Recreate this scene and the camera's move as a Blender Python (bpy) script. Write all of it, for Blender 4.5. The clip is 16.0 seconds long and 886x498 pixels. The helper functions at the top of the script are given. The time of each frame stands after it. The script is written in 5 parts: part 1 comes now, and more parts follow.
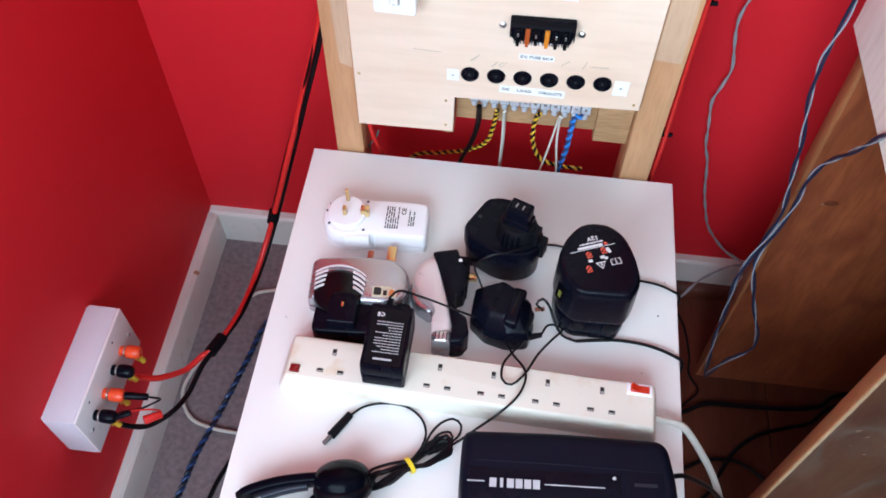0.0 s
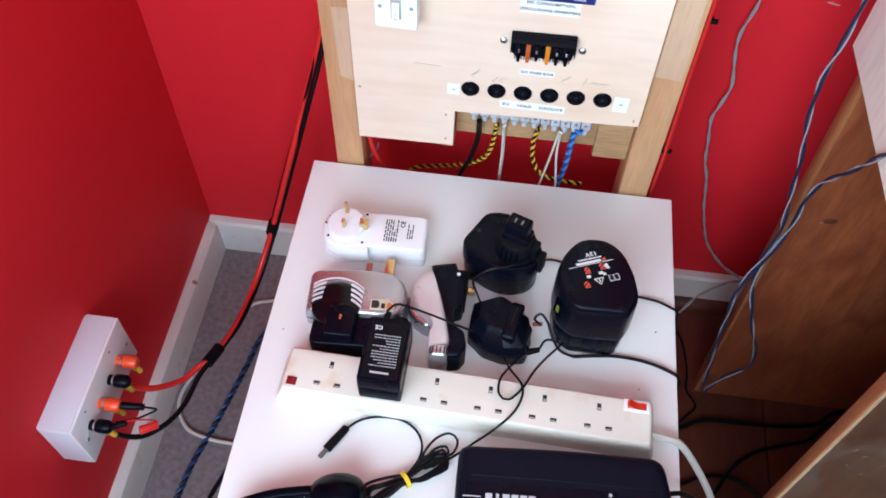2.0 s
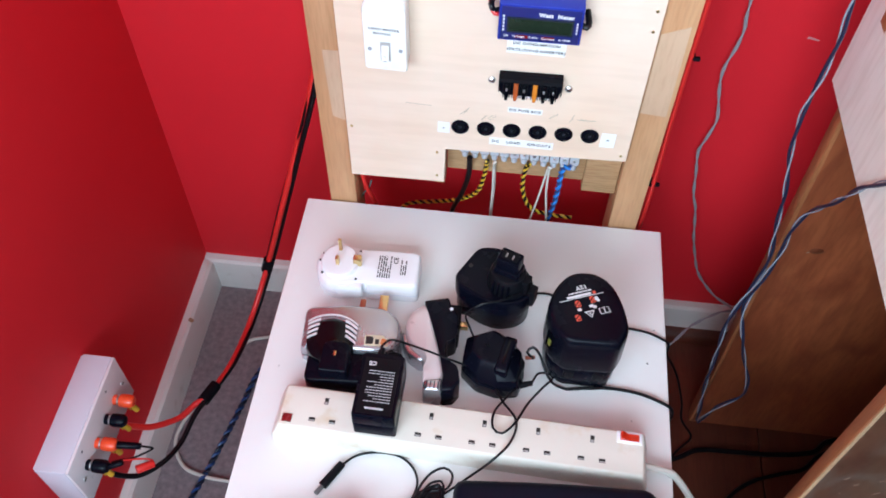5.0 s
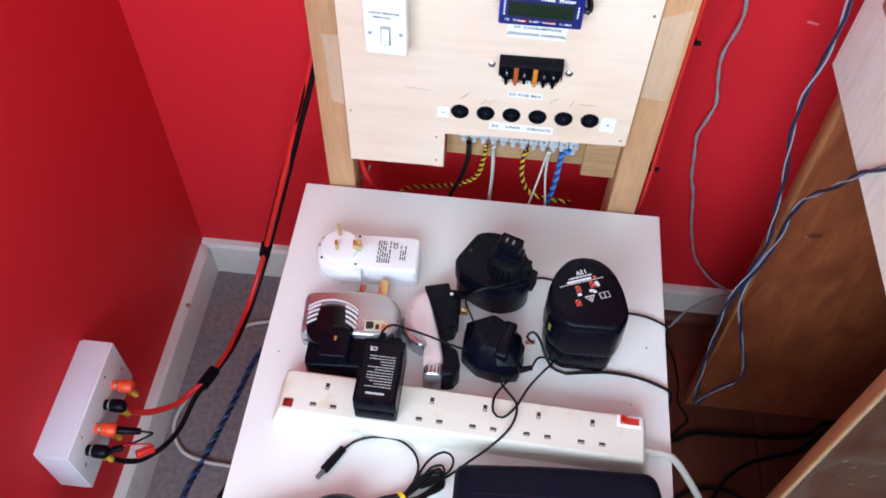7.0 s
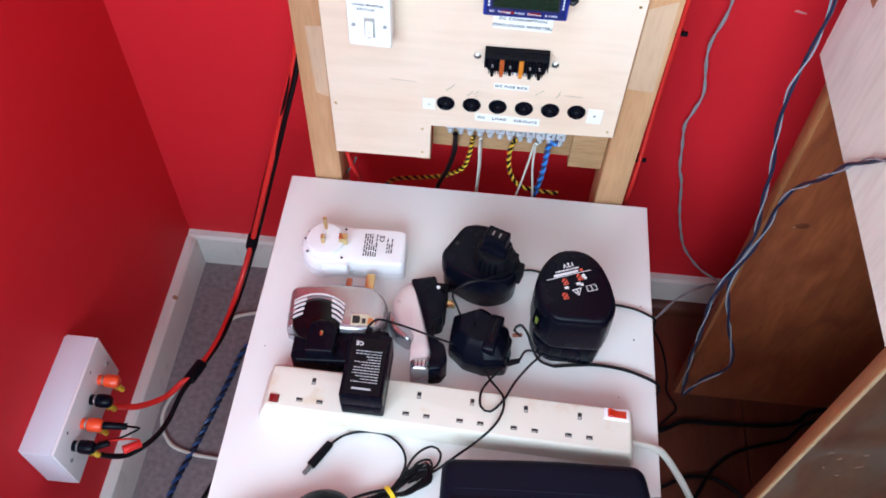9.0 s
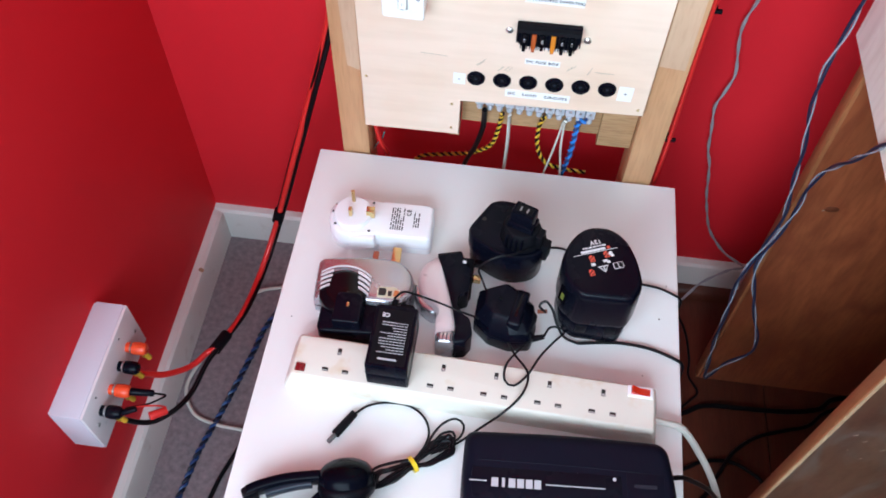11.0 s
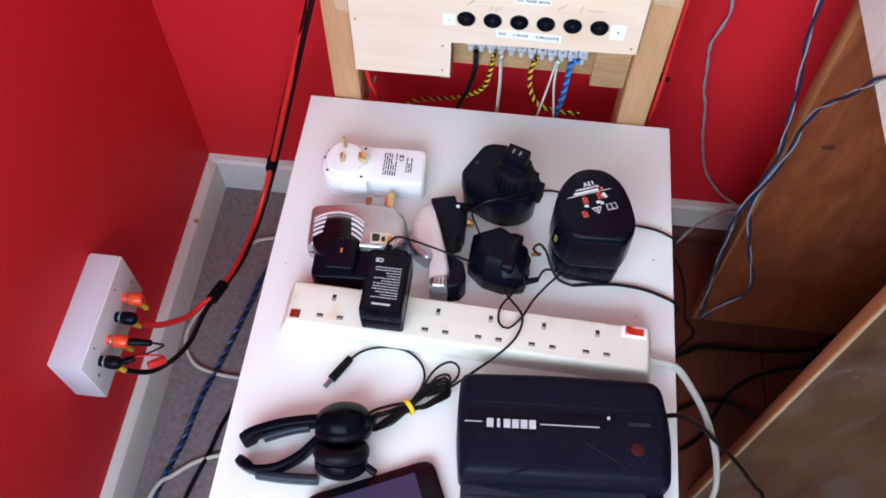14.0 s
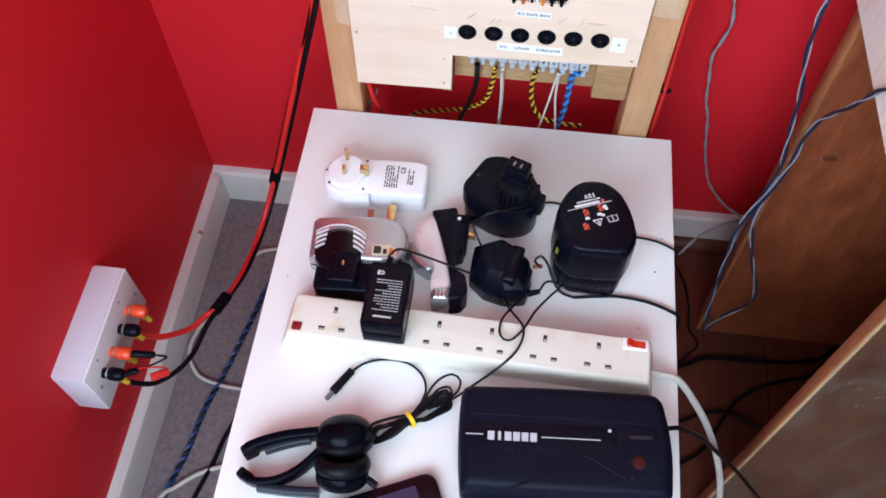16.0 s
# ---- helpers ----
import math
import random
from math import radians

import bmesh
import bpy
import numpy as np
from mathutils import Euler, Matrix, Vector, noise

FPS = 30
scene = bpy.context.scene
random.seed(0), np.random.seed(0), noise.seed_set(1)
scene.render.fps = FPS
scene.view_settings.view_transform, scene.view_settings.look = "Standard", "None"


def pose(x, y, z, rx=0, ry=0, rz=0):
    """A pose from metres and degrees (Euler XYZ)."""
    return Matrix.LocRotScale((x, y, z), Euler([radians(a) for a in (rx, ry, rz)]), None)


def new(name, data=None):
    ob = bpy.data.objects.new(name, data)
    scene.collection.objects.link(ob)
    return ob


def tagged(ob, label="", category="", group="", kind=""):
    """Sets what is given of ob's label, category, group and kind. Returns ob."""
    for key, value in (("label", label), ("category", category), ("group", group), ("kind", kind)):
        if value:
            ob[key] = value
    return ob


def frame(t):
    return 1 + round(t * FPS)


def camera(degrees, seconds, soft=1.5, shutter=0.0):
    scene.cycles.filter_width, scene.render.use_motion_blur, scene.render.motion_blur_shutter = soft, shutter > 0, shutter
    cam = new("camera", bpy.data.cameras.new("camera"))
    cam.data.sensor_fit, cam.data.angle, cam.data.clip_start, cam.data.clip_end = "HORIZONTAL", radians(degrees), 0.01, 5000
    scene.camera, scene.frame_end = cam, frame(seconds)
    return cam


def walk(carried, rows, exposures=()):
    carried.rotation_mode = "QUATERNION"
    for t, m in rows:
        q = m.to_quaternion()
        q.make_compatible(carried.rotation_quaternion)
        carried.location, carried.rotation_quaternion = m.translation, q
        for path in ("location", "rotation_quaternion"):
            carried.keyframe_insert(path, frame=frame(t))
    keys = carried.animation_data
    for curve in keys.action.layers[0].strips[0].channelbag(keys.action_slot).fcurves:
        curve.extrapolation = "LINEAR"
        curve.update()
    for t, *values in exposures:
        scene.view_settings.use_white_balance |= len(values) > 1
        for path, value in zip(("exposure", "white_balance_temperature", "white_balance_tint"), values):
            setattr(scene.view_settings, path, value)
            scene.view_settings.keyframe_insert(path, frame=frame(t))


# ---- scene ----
cam = camera(55.03, 16.0, soft=1.75)
# seconds, place in metres, turn in degrees
PATH = [
    (0.0, 0.2453, -0.7003, 1.2955, 34.107, -0.518, 6.931),
    (0.5, 0.2461, -0.7036, 1.2991, 35.465, -0.905, 7.663),
    (1.0, 0.2460, -0.7010, 1.2991, 35.527, -0.767, 7.606),
    (1.5, 0.2454, -0.6994, 1.2982, 35.276, -0.691, 7.766),
    (2.0, 0.2456, -0.6975, 1.2977, 34.813, -0.949, 7.461),
    (2.5, 0.2460, -0.6986, 1.3023, 35.509, -0.938, 7.341),
    (3.0, 0.2466, -0.6978, 1.3057, 35.642, -0.982, 7.378),
    (3.5, 0.2493, -0.6966, 1.3060, 36.174, -1.087, 7.122),
    (4.0, 0.2516, -0.6990, 1.3115, 36.982, -0.640, 6.790),
    (6.5, 0.2463, -0.7017, 1.3111, 36.493, -0.768, 6.495),
    (7.0, 0.2430, -0.7006, 1.3118, 35.859, -0.951, 6.290),
    (7.5, 0.2418, -0.6977, 1.3125, 36.040, -1.196, 5.862),
    (8.0, 0.2472, -0.6915, 1.3112, 36.125, -1.081, 5.393),
    (8.5, 0.2445, -0.6904, 1.3142, 35.665, -1.287, 5.756),
    (9.0, 0.2476, -0.6893, 1.3125, 34.868, -1.217, 5.692),
    (11.5, 0.2397, -0.7044, 1.3036, 33.194, -0.850, 7.879),
    (12.0, 0.2415, -0.7034, 1.2995, 31.473, -0.907, 7.991),
    (12.5, 0.2417, -0.7028, 1.3019, 31.183, -0.530, 7.413),
    (13.0, 0.2429, -0.7056, 1.3021, 31.066, -0.627, 7.164),
    (13.5, 0.2466, -0.7053, 1.3011, 30.611, -0.651, 6.799),
    (14.0, 0.2494, -0.7061, 1.3016, 30.593, -0.283, 6.639),
    (14.5, 0.2492, -0.7034, 1.2940, 30.768, -0.731, 6.976),
    (15.0, 0.2508, -0.7041, 1.2969, 30.770, -0.843, 7.757),
    (15.5, 0.2546, -0.7000, 1.2993, 30.921, -0.506, 6.790),
    (16.0, 0.2548, -0.7030, 1.3049, 31.185, 0.140, 6.796),
]
EXPOSURE = 0.0
walk(cam, [(t, pose(x, y, z, rx, ry, rz)) for t, x, y, z, rx, ry, rz in PATH],
     exposures=[(0.0, EXPOSURE), (16.0, EXPOSURE)])

H = 0.457          # table height over the floor; all heights below are counted from the table top
FLOOR = -H
WALL_X, WALL_Y = -0.266, 0.162
ROOM_X, ROOM_Y, ROOM_Z = 2.3, -1.9, 1.95
ALCOVE_Y, LEFT_X = -0.75, -2.1

# ---------------------------------------------------------------- light
world = bpy.data.worlds.new("sky")
scene.world = world
world.use_nodes = True
wn = world.node_tree.nodes
sky = wn.new("ShaderNodeTexSky")
sky.sky_type, sky.sun_disc = "NISHITA", False
sky.sun_elevation, sky.sun_rotation = radians(40), radians(200)
world.node_tree.links.new(sky.outputs[0], wn["Background"].inputs[0])
wn["Background"].inputs[1].default_value = 0.1

WIN = (-1.30, 0.80, 0.60, 1.80)      # window behind the camera: x0, x1, z0, z1 over the table top
lamp_data = bpy.data.lights.new("window_light", "AREA")
lamp_data.shape, lamp_data.size, lamp_data.size_y = "RECTANGLE", WIN[1] - WIN[0], WIN[3] - WIN[2]
lamp_data.energy, lamp_data.color = 93, (0.600, 0.82, 1.0)
window_light = new("window_light", lamp_data)
window_light.matrix_world = pose((WIN[0] + WIN[1]) / 2, ROOM_Y - 0.03, (WIN[2] + WIN[3]) / 2 + H, 90, 0, 0)


# ---------------------------------------------------------------- materials
def lin(r, g, b):
    return tuple((c / 255 / 12.92 if c <= 10 else ((c / 255 + 0.055) / 1.055) ** 2.4) for c in (r, g, b))


def mat(name, colour, rough=0.5, metal=0.0, vary=0.12, scale=20.0, bump=0.0, bump_scale=200.0, coat=0.0, spec=0.5, stain=0.0, stain_colour=(0.3, 0.2, 0.1)):
    """Painted, moulded or metal surface: base colour with two scales of variation and fine relief."""
    m = bpy.data.materials.new(name)
    m.use_nodes = True
    t = m.node_tree
    b = t.nodes["Principled BSDF"]
    b.inputs["Roughness"].default_value = rough
    b.inputs["Metallic"].default_value = metal
    b.inputs["Coat Weight"].default_value = coat
    b.inputs["Specular IOR Level"].default_value = spec
    co = t.nodes.new("ShaderNodeTexCoord")
    n1 = t.nodes.new("ShaderNodeTexNoise")
    n1.inputs["Scale"].default_value, n1.inputs["Detail"].default_value = scale, 6
    n2 = t.nodes.new("ShaderNodeTexNoise")
    n2.inputs["Scale"].default_value, n2.inputs["Detail"].default_value = bump_scale, 3
    for n in (n1, n2):
        t.links.new(co.outputs["Object"], n.inputs["Vector"])
    mix = t.nodes.new("ShaderNodeMixRGB")
    mix.inputs[1].default_value = (*[c * (1 - vary) for c in colour], 1)
    mix.inputs[2].default_value = (*[min(1, c * (1 + vary)) for c in colour], 1)
    t.links.new(n1.outputs["Fac"], mix.inputs[0])
    out = mix.outputs[0]
    if stain:
        ramp = t.nodes.new("ShaderNodeValToRGB")
        ramp.color_ramp.elements[0].position, ramp.color_ramp.elements[1].position = 0.6, 0.78
        n3 = t.nodes.new("ShaderNodeTexNoise")
        n3.inputs["Scale"].default_value, n3.inputs["Detail"].default_value = scale * 2.3, 8
        t.links.new(co.outputs["Object"], n3.inputs["Vector"])
        t.links.new(n3.outputs["Fac"], ramp.inputs[0])
        k = t.nodes.new("ShaderNodeMath")
        k.operation = "MULTIPLY"
        k.inputs[1].default_value = stain
        t.links.new(ramp.outputs[0], k.inputs[0])
        mx = t.nodes.new("ShaderNodeMixRGB")
        mx.inputs[2].default_value = (*stain_colour, 1)
        t.links.new(k.outputs[0], mx.inputs[0])
        t.links.new(out, mx.inputs[1])
        out = mx.outputs[0]
    t.links.new(out, b.inputs["Base Color"])
    r = t.nodes.new("ShaderNodeMapRange")
    r.inputs[3].default_value, r.inputs[4].default_value = max(0.02, rough - 0.08), min(1, rough + 0.1)
    t.links.new(n1.outputs["Fac"], r.inputs[0])
    t.links.new(r.outputs[0], b.inputs["Roughness"])
    if bump:
        bp = t.nodes.new("ShaderNodeBump")
        bp.inputs["Strength"].default_value, bp.inputs["Distance"].default_value = bump, 0.001
        t.links.new(n2.outputs["Fac"], bp.inputs["Height"])
        t.links.new(bp.outputs[0], b.inputs["Normal"])
    return m


def wood(name, light, dark, axis="Z", ring=28.0, stretch=14.0, rough=0.5, bump=0.12, knots=0.0, streak=0.5, coat=0.0, patch=None):
    """Sawn timber: long stretched grain along an axis, broad bands, optional dark knots."""
    m = bpy.data.materials.new(name)
    m.use_nodes = True
    t = m.node_tree
    b = t.nodes["Principled BSDF"]
    co = t.nodes.new("ShaderNodeTexCoord")
    mp = t.nodes.new("ShaderNodeMapping")
    s = [1.0, 1.0, 1.0]
    s["XYZ".index(axis)] = 1.0 / stretch
    mp.inputs["Scale"].default_value = s
    t.links.new(co.outputs["Object"], mp.inputs[0])
    n1 = t.nodes.new("ShaderNodeTexNoise")
    n1.inputs["Scale"].default_value, n1.inputs["Detail"].default_value, n1.inputs["Distortion"].default_value = ring, 5, 0.6
    n2 = t.nodes.new("ShaderNodeTexNoise")
    n2.inputs["Scale"].default_value, n2.inputs["Detail"].default_value = ring * 14, 4
    n3 = t.nodes.new("ShaderNodeTexNoise")
    n3.inputs["Scale"].default_value, n3.inputs["Detail"].default_value = 7, 3
    t.links.new(mp.outputs[0], n1.inputs["Vector"])
    t.links.new(mp.outputs[0], n2.inputs["Vector"])
    t.links.new(co.outputs["Object"], n3.inputs["Vector"])
    ramp = t.nodes.new("ShaderNodeValToRGB")
    e = ramp.color_ramp.elements
    e[0].position, e[0].color = 0.3, (*dark, 1)
    e[1].position, e[1].color = 0.7, (*light, 1)
    t.links.new(n1.outputs["Fac"], ramp.inputs[0])
    mx = t.nodes.new("ShaderNodeMixRGB")
    mx.blend_type = "MULTIPLY"
    mx.inputs[0].default_value = streak
    t.links.new(ramp.outputs[0], mx.inputs[1])
    r2 = t.nodes.new("ShaderNodeValToRGB")
    r2.color_ramp.elements[0].position, r2.color_ramp.elements[0].color = 0.35, (0.62, 0.55, 0.5, 1)
    r2.color_ramp.elements[1].position, r2.color_ramp.elements[1].color = 0.55, (1, 1, 1, 1)
    t.links.new(n2.outputs["Fac"], r2.inputs[0])
    t.links.new(r2.outputs[0], mx.inputs[2])
    my = t.nodes.new("ShaderNodeMixRGB")
    my.blend_type = "OVERLAY"
    my.inputs[0].default_value = 0.3
    t.links.new(mx.outputs[0], my.inputs[1])
    t.links.new(n3.outputs["Fac"], my.inputs[2])
    out = my.outputs[0]
    if patch:
        n4 = t.nodes.new("ShaderNodeTexNoise")
        n4.inputs["Scale"].default_value, n4.inputs["Detail"].default_value, n4.inputs["Distortion"].default_value = 16, 6, 1.2
        mq = t.nodes.new("ShaderNodeMapping")
        s[:] = [1.0 if v == 1.0 else 0.4 for v in s]
        mq.inputs["Scale"].default_value = s
        t.links.new(co.outputs["Object"], mq.inputs[0])
        t.links.new(mq.outputs[0], n4.inputs["Vector"])
        r4 = t.nodes.new("ShaderNodeValToRGB")
        r4.color_ramp.elements[0].position, r4.color_ramp.elements[1].position = 0.46, 0.64
        t.links.new(n4.outputs["Fac"], r4.inputs[0])
        k4 = t.nodes.new("ShaderNodeMath")
        k4.operation = "MULTIPLY"
        k4.inputs[1].default_value = 0.75
        t.links.new(r4.outputs[0], k4.inputs[0])
        m4 = t.nodes.new("ShaderNodeMixRGB")
        m4.inputs[2].default_value = (*patch, 1)
        t.links.new(k4.outputs[0], m4.inputs[0])
        t.links.new(out, m4.inputs[1])
        out = m4.outputs[0]
    if knots:
        vo = t.nodes.new("ShaderNodeTexVoronoi")
        vo.inputs["Scale"].default_value = knots
        t.links.new(co.outputs["Object"], vo.inputs["Vector"])
        r3 = t.nodes.new("ShaderNodeValToRGB")
        r3.color_ramp.elements[0].position, r3.color_ramp.elements[0].color = 0.04, (0.25, 0.18, 0.14, 1)
        r3.color_ramp.elements[1].position, r3.color_ramp.elements[1].color = 0.16, (1, 1, 1, 1)
        t.links.new(vo.outputs["Distance"], r3.inputs[0])
        mz = t.nodes.new("ShaderNodeMixRGB")
        mz.blend_type = "MULTIPLY"
        mz.inputs[0].default_value = 0.8
        t.links.new(out, mz.inputs[1])
        t.links.new(r3.outputs[0], mz.inputs[2])
        out = mz.outputs[0]
    t.links.new(out, b.inputs["Base Color"])
    b.inputs["Roughness"].default_value = rough
    b.inputs["Coat Weight"].default_value, b.inputs["Coat Roughness"].default_value = coat, 0.22
    bp = t.nodes.new("ShaderNodeBump")
    bp.inputs["Strength"].default_value, bp.inputs["Distance"].default_value = bump, 0.001
    t.links.new(n2.outputs["Fac"], bp.inputs["Height"])
    t.links.new(bp.outputs[0], b.inputs["Normal"])
    return m


RED_PAINT = mat("red_wall_paint", (0.69, 0.016, 0.026), 0.62, spec=0.24, vary=0.10, scale=3, bump=0.25, bump_scale=420, stain=0.10, stain_colour=(0.6, 0.05, 0.06))
WHITE_PAINT = mat("white_wall_paint", (0.8, 0.79, 0.77), 0.7, vary=0.04, scale=3, bump=0.2, bump_scale=300)
SKIRT_PAINT = mat("worn_white_gloss", (0.72, 0.70, 0.66), 0.4, vary=0.06, scale=14, bump=0.3, bump_scale=90, stain=0.45, stain_colour=(0.42, 0.33, 0.26))
CARPET = mat("grey_brown_carpet", (0.225, 0.180, 0.187), 0.95, vary=0.55, scale=110, bump=1.0, bump_scale=900, spec=0.1)
LAMINATE = wood("dark_floor_boards", (0.118, 0.029, 0.014), (0.062, 0.0145, 0.008), "Y", 22, 12, 0.42, 0.1)
MELAMINE = mat("white_melamine", (0.79, 0.780, 0.762), 0.32, vary=0.02, scale=9, bump=0.05, bump_scale=700, stain=0.10, stain_colour=(0.62, 0.55, 0.48))
PLY = wood("birch_plywood", (0.84, 0.665, 0.530), (0.775, 0.580, 0.440), "X", 7, 9, 0.55, 0.08, streak=0.12)
PLY_EDGE = wood("plywood_edge", (0.62, 0.42, 0.23), (0.45, 0.28, 0.14), "X", 60, 10, 0.7, 0.2)
PLY_GREY = wood("birch_plywood_panel", (0.86, 0.85, 0.79), (0.80, 0.77, 0.70), "Z", 8, 8, 0.5, 0.08, streak=0.22)
PINE = wood("planed_pine", (0.58, 0.322, 0.168), (0.46, 0.232, 0.108), "Z", 26, 14, 0.5, 0.12, streak=0.3)
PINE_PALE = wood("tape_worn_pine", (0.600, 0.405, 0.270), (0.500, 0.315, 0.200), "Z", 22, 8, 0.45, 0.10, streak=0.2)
PINE_BLOCK = wood("pine_offcut", (0.47, 0.28, 0.14), (0.35, 0.19, 0.085), "X", 30, 8, 0.6, 0.2)
STAINED = wood("stained_pine", (0.440, 0.126, 0.048), (0.225, 0.054, 0.023), "Z", 12, 6, 0.36, 0.12, knots=5.0, coat=0.6, patch=(0.215, 0.048, 0.022))
# greyed partly by paint smears, partly to paint in daylight sheen on varnish
SMEAR_SHEEN = wood("smear_sheen_pine", (0.165, 0.085, 0.045), (0.090, 0.038, 0.024), "Z", 13, 3, 0.34, 0.14, coat=0.6, streak=0.4, patch=(0.128, 0.100, 0.078))
BARE_EDGE = wood("bare_worn_pine", (0.60, 0.42, 0.25), (0.40, 0.24, 0.13), "Z", 50, 6, 0.6, 0.2)
KNOT = wood("dark_pine_knot", (0.21, 0.055, 0.024), (0.12, 0.030, 0.013), "Z", 60, 2, 0.4, 0.2)
STAINED_EDGE = wood("worn_pine_edge", (0.43, 0.165, 0.066), (0.28, 0.090, 0.034), "Z", 40, 10, 0.5, 0.2)
BLACK = mat("black_plastic", (0.0026, 0.0030, 0.0072), 0.25, spec=0.10, vary=0.2, scale=40, bump=0.08, bump_scale=900)
BLACK_MATT = mat("matt_black_plastic", (0.0040, 0.0040, 0.0060), 0.5, spec=0.12, vary=0.2, scale=40, bump=0.2, bump_scale=1200)
BLACK_GLOSS = mat("gloss_black_plastic", (0.0025, 0.0026, 0.0045), 0.14, spec=0.22, vary=0.15, scale=20)
NAVY_BLACK = mat("blue_black_plastic", (0.0056, 0.0064, 0.0140), 0.36, spec=0.07, vary=0.15, scale=25, bump=0.15, bump_scale=1500)
CUP_BLACK = mat("smooth_black_cup", (0.0022, 0.0026, 0.0060), 0.2, spec=0.05, vary=0.15, scale=40)
CUSHION = mat("black_leatherette", (0.0028, 0.0031, 0.0062), 0.34, spec=0.12, vary=0.2, scale=60, bump=0.35, bump_scale=800)
WHITE_PLASTIC = mat("white_plastic", (0.82, 0.80, 0.82), 0.3, vary=0.03, scale=20)
SWITCH_GREY = mat("recess_shade_shutter_grey", (0.40, 0.38, 0.36), 0.45, vary=0.08, scale=40)
SWITCH_WHITE = mat("switch_white", (0.84, 0.84, 0.82), 0.28, vary=0.02, scale=20)
IVORY = mat("aged_ivory_plastic", (0.71, 0.665, 0.580), 0.35, vary=0.05, scale=17, stain=0.6, stain_colour=(0.60, 0.42, 0.22))
LILAC_WHITE = mat("pale_grey_plastic", (0.70, 0.70, 0.78), 0.35, vary=0.03, scale=20)
SILVER = mat("silver_paint", (0.47, 0.47, 0.50), 0.25, metal=0.80, vary=0.05, scale=30)
PINK = mat("pearl_pink_plastic", (0.68, 0.60, 0.60), 0.3, metal=0.15, vary=0.05, scale=30)
CHROME = mat("chrome", (0.88, 0.88, 0.90), 0.30, metal=1.0, vary=0.03)
# half-metal and pale: the window's reflection in the chrome is painted in
LOUVRE_GLINT = mat("louvre_glint", (0.80, 0.81, 0.83), 0.3, metal=0.4, vary=0.03)
NICKEL = mat("dull_nickel", (0.16, 0.15, 0.15), 0.45, metal=0.3, vary=0.1)
STEEL = mat("zinc_steel", (0.60, 0.60, 0.60), 0.3, metal=1.0, vary=0.06, scale=60)
BRASS = mat("brass", (0.66, 0.50, 0.24), 0.28, metal=1.0, vary=0.1, scale=60)
BLUE_CASE = mat("blue_anodised_case", (0.012, 0.035, 0.36), 0.3, metal=0.35, vary=0.08, scale=30)
BLUE_PANEL = mat("dark_blue_panel", (0.010, 0.016, 0.13), 0.3, vary=0.08, scale=30)
LCD = mat("dark_green_display", (0.012, 0.022, 0.012), 0.12, vary=0.1, scale=30)
HOLE = mat("dark_slot", (0.02, 0.017, 0.015), 0.8)
RED_LENS = mat("dark_red_neon_lens", (0.20, 0.012, 0.014), 0.25)
RED_ROCKER = mat("red_rocker_switch", (0.55, 0.030, 0.012), 0.18)
ORANGE_RED = mat("orange_red_plastic", (0.85, 0.075, 0.020), 0.28)
RED_PVC = mat("red_cable_sheath", (0.72, 0.028, 0.024), 0.32)
BLACK_PVC = mat("black_cable_sheath", (0.0040, 0.0040, 0.0055), 0.32, spec=0.2)
WHITE_PVC = mat("white_cable_sheath", (0.58, 0.55, 0.49), 0.42)
GREY_PVC = mat("grey_cable_sheath", (0.32, 0.32, 0.34), 0.4)
YELLOW_PVC = mat("yellow_wire_sheath", (0.64, 0.38, 0.03), 0.38)
BLUE_PVC = mat("blue_wire_sheath", (0.02, 0.20, 0.60), 0.38)
NAVY_PVC = mat("navy_wire_sheath", (0.014, 0.050, 0.17), 0.45)
NAVY_DARK = mat("dark_navy_braid", (0.008, 0.012, 0.030), 0.5, spec=0.3)
TEAL_PVC = mat("teal_wire_sheath", (0.05, 0.20, 0.19), 0.4)
INK_BLUE = mat("blue_black_wire_sheath", (0.010, 0.016, 0.045), 0.3)
GLINT_SILVER = mat("wire_glint_silver", (0.27, 0.29, 0.34), 0.25)
SCUFF = mat("pale_scuff", (0.30, 0.20, 0.14), 0.6)
SCUFF_RED = mat("pale_red_scuff", (0.60, 0.22, 0.22), 0.7)
CHIP_BROWN = mat("bare_brown_chip", (0.36, 0.22, 0.13), 0.8)
CRUMB = mat("dark_speck", (0.10, 0.08, 0.07), 0.8)
DULL_RED = mat("dull_red_button", (0.050, 0.008, 0.008), 0.5, spec=0.15)
NAME_STRIP = mat("dark_plum_gloss", (0.0052, 0.0052, 0.0105), 0.28, spec=0.08)
COPPER = mat("dull_copper", (0.42, 0.16, 0.10), 0.35, metal=0.8, vary=0.1, scale=60)
GREY_WHITE = mat("grey_white_print", (0.50, 0.51, 0.54), 0.5)
NYLON = mat("translucent_nylon", (0.47, 0.49, 0.53), 0.3, vary=0.18, scale=60)
PAPER = mat("white_paper_label", (0.84, 0.83, 0.82), 0.6, vary=0.03)
INK = mat("black_ink", (0.02, 0.02, 0.02), 0.6)
WHITE_INK = mat("white_print", (0.72, 0.72, 0.74), 0.5)
RED_INK = mat("red_print", (0.70, 0.09, 0.05), 0.5)
PENCIL = mat("pencil_mark", (0.46, 0.38, 0.29), 0.7)
AMBER_FUSE = mat("amber_fuse", (0.62, 0.20, 0.02), 0.22)
BROWN_FUSE = mat("orange_brown_fuse", (0.42, 0.085, 0.02), 0.22)
GREY_BAND = mat("dark_grey_plastic", (0.017, 0.021, 0.032), 0.36, spec=0.25)
YELLOW_BAND = mat("yellow_tie", (0.80, 0.55, 0.02), 0.4)
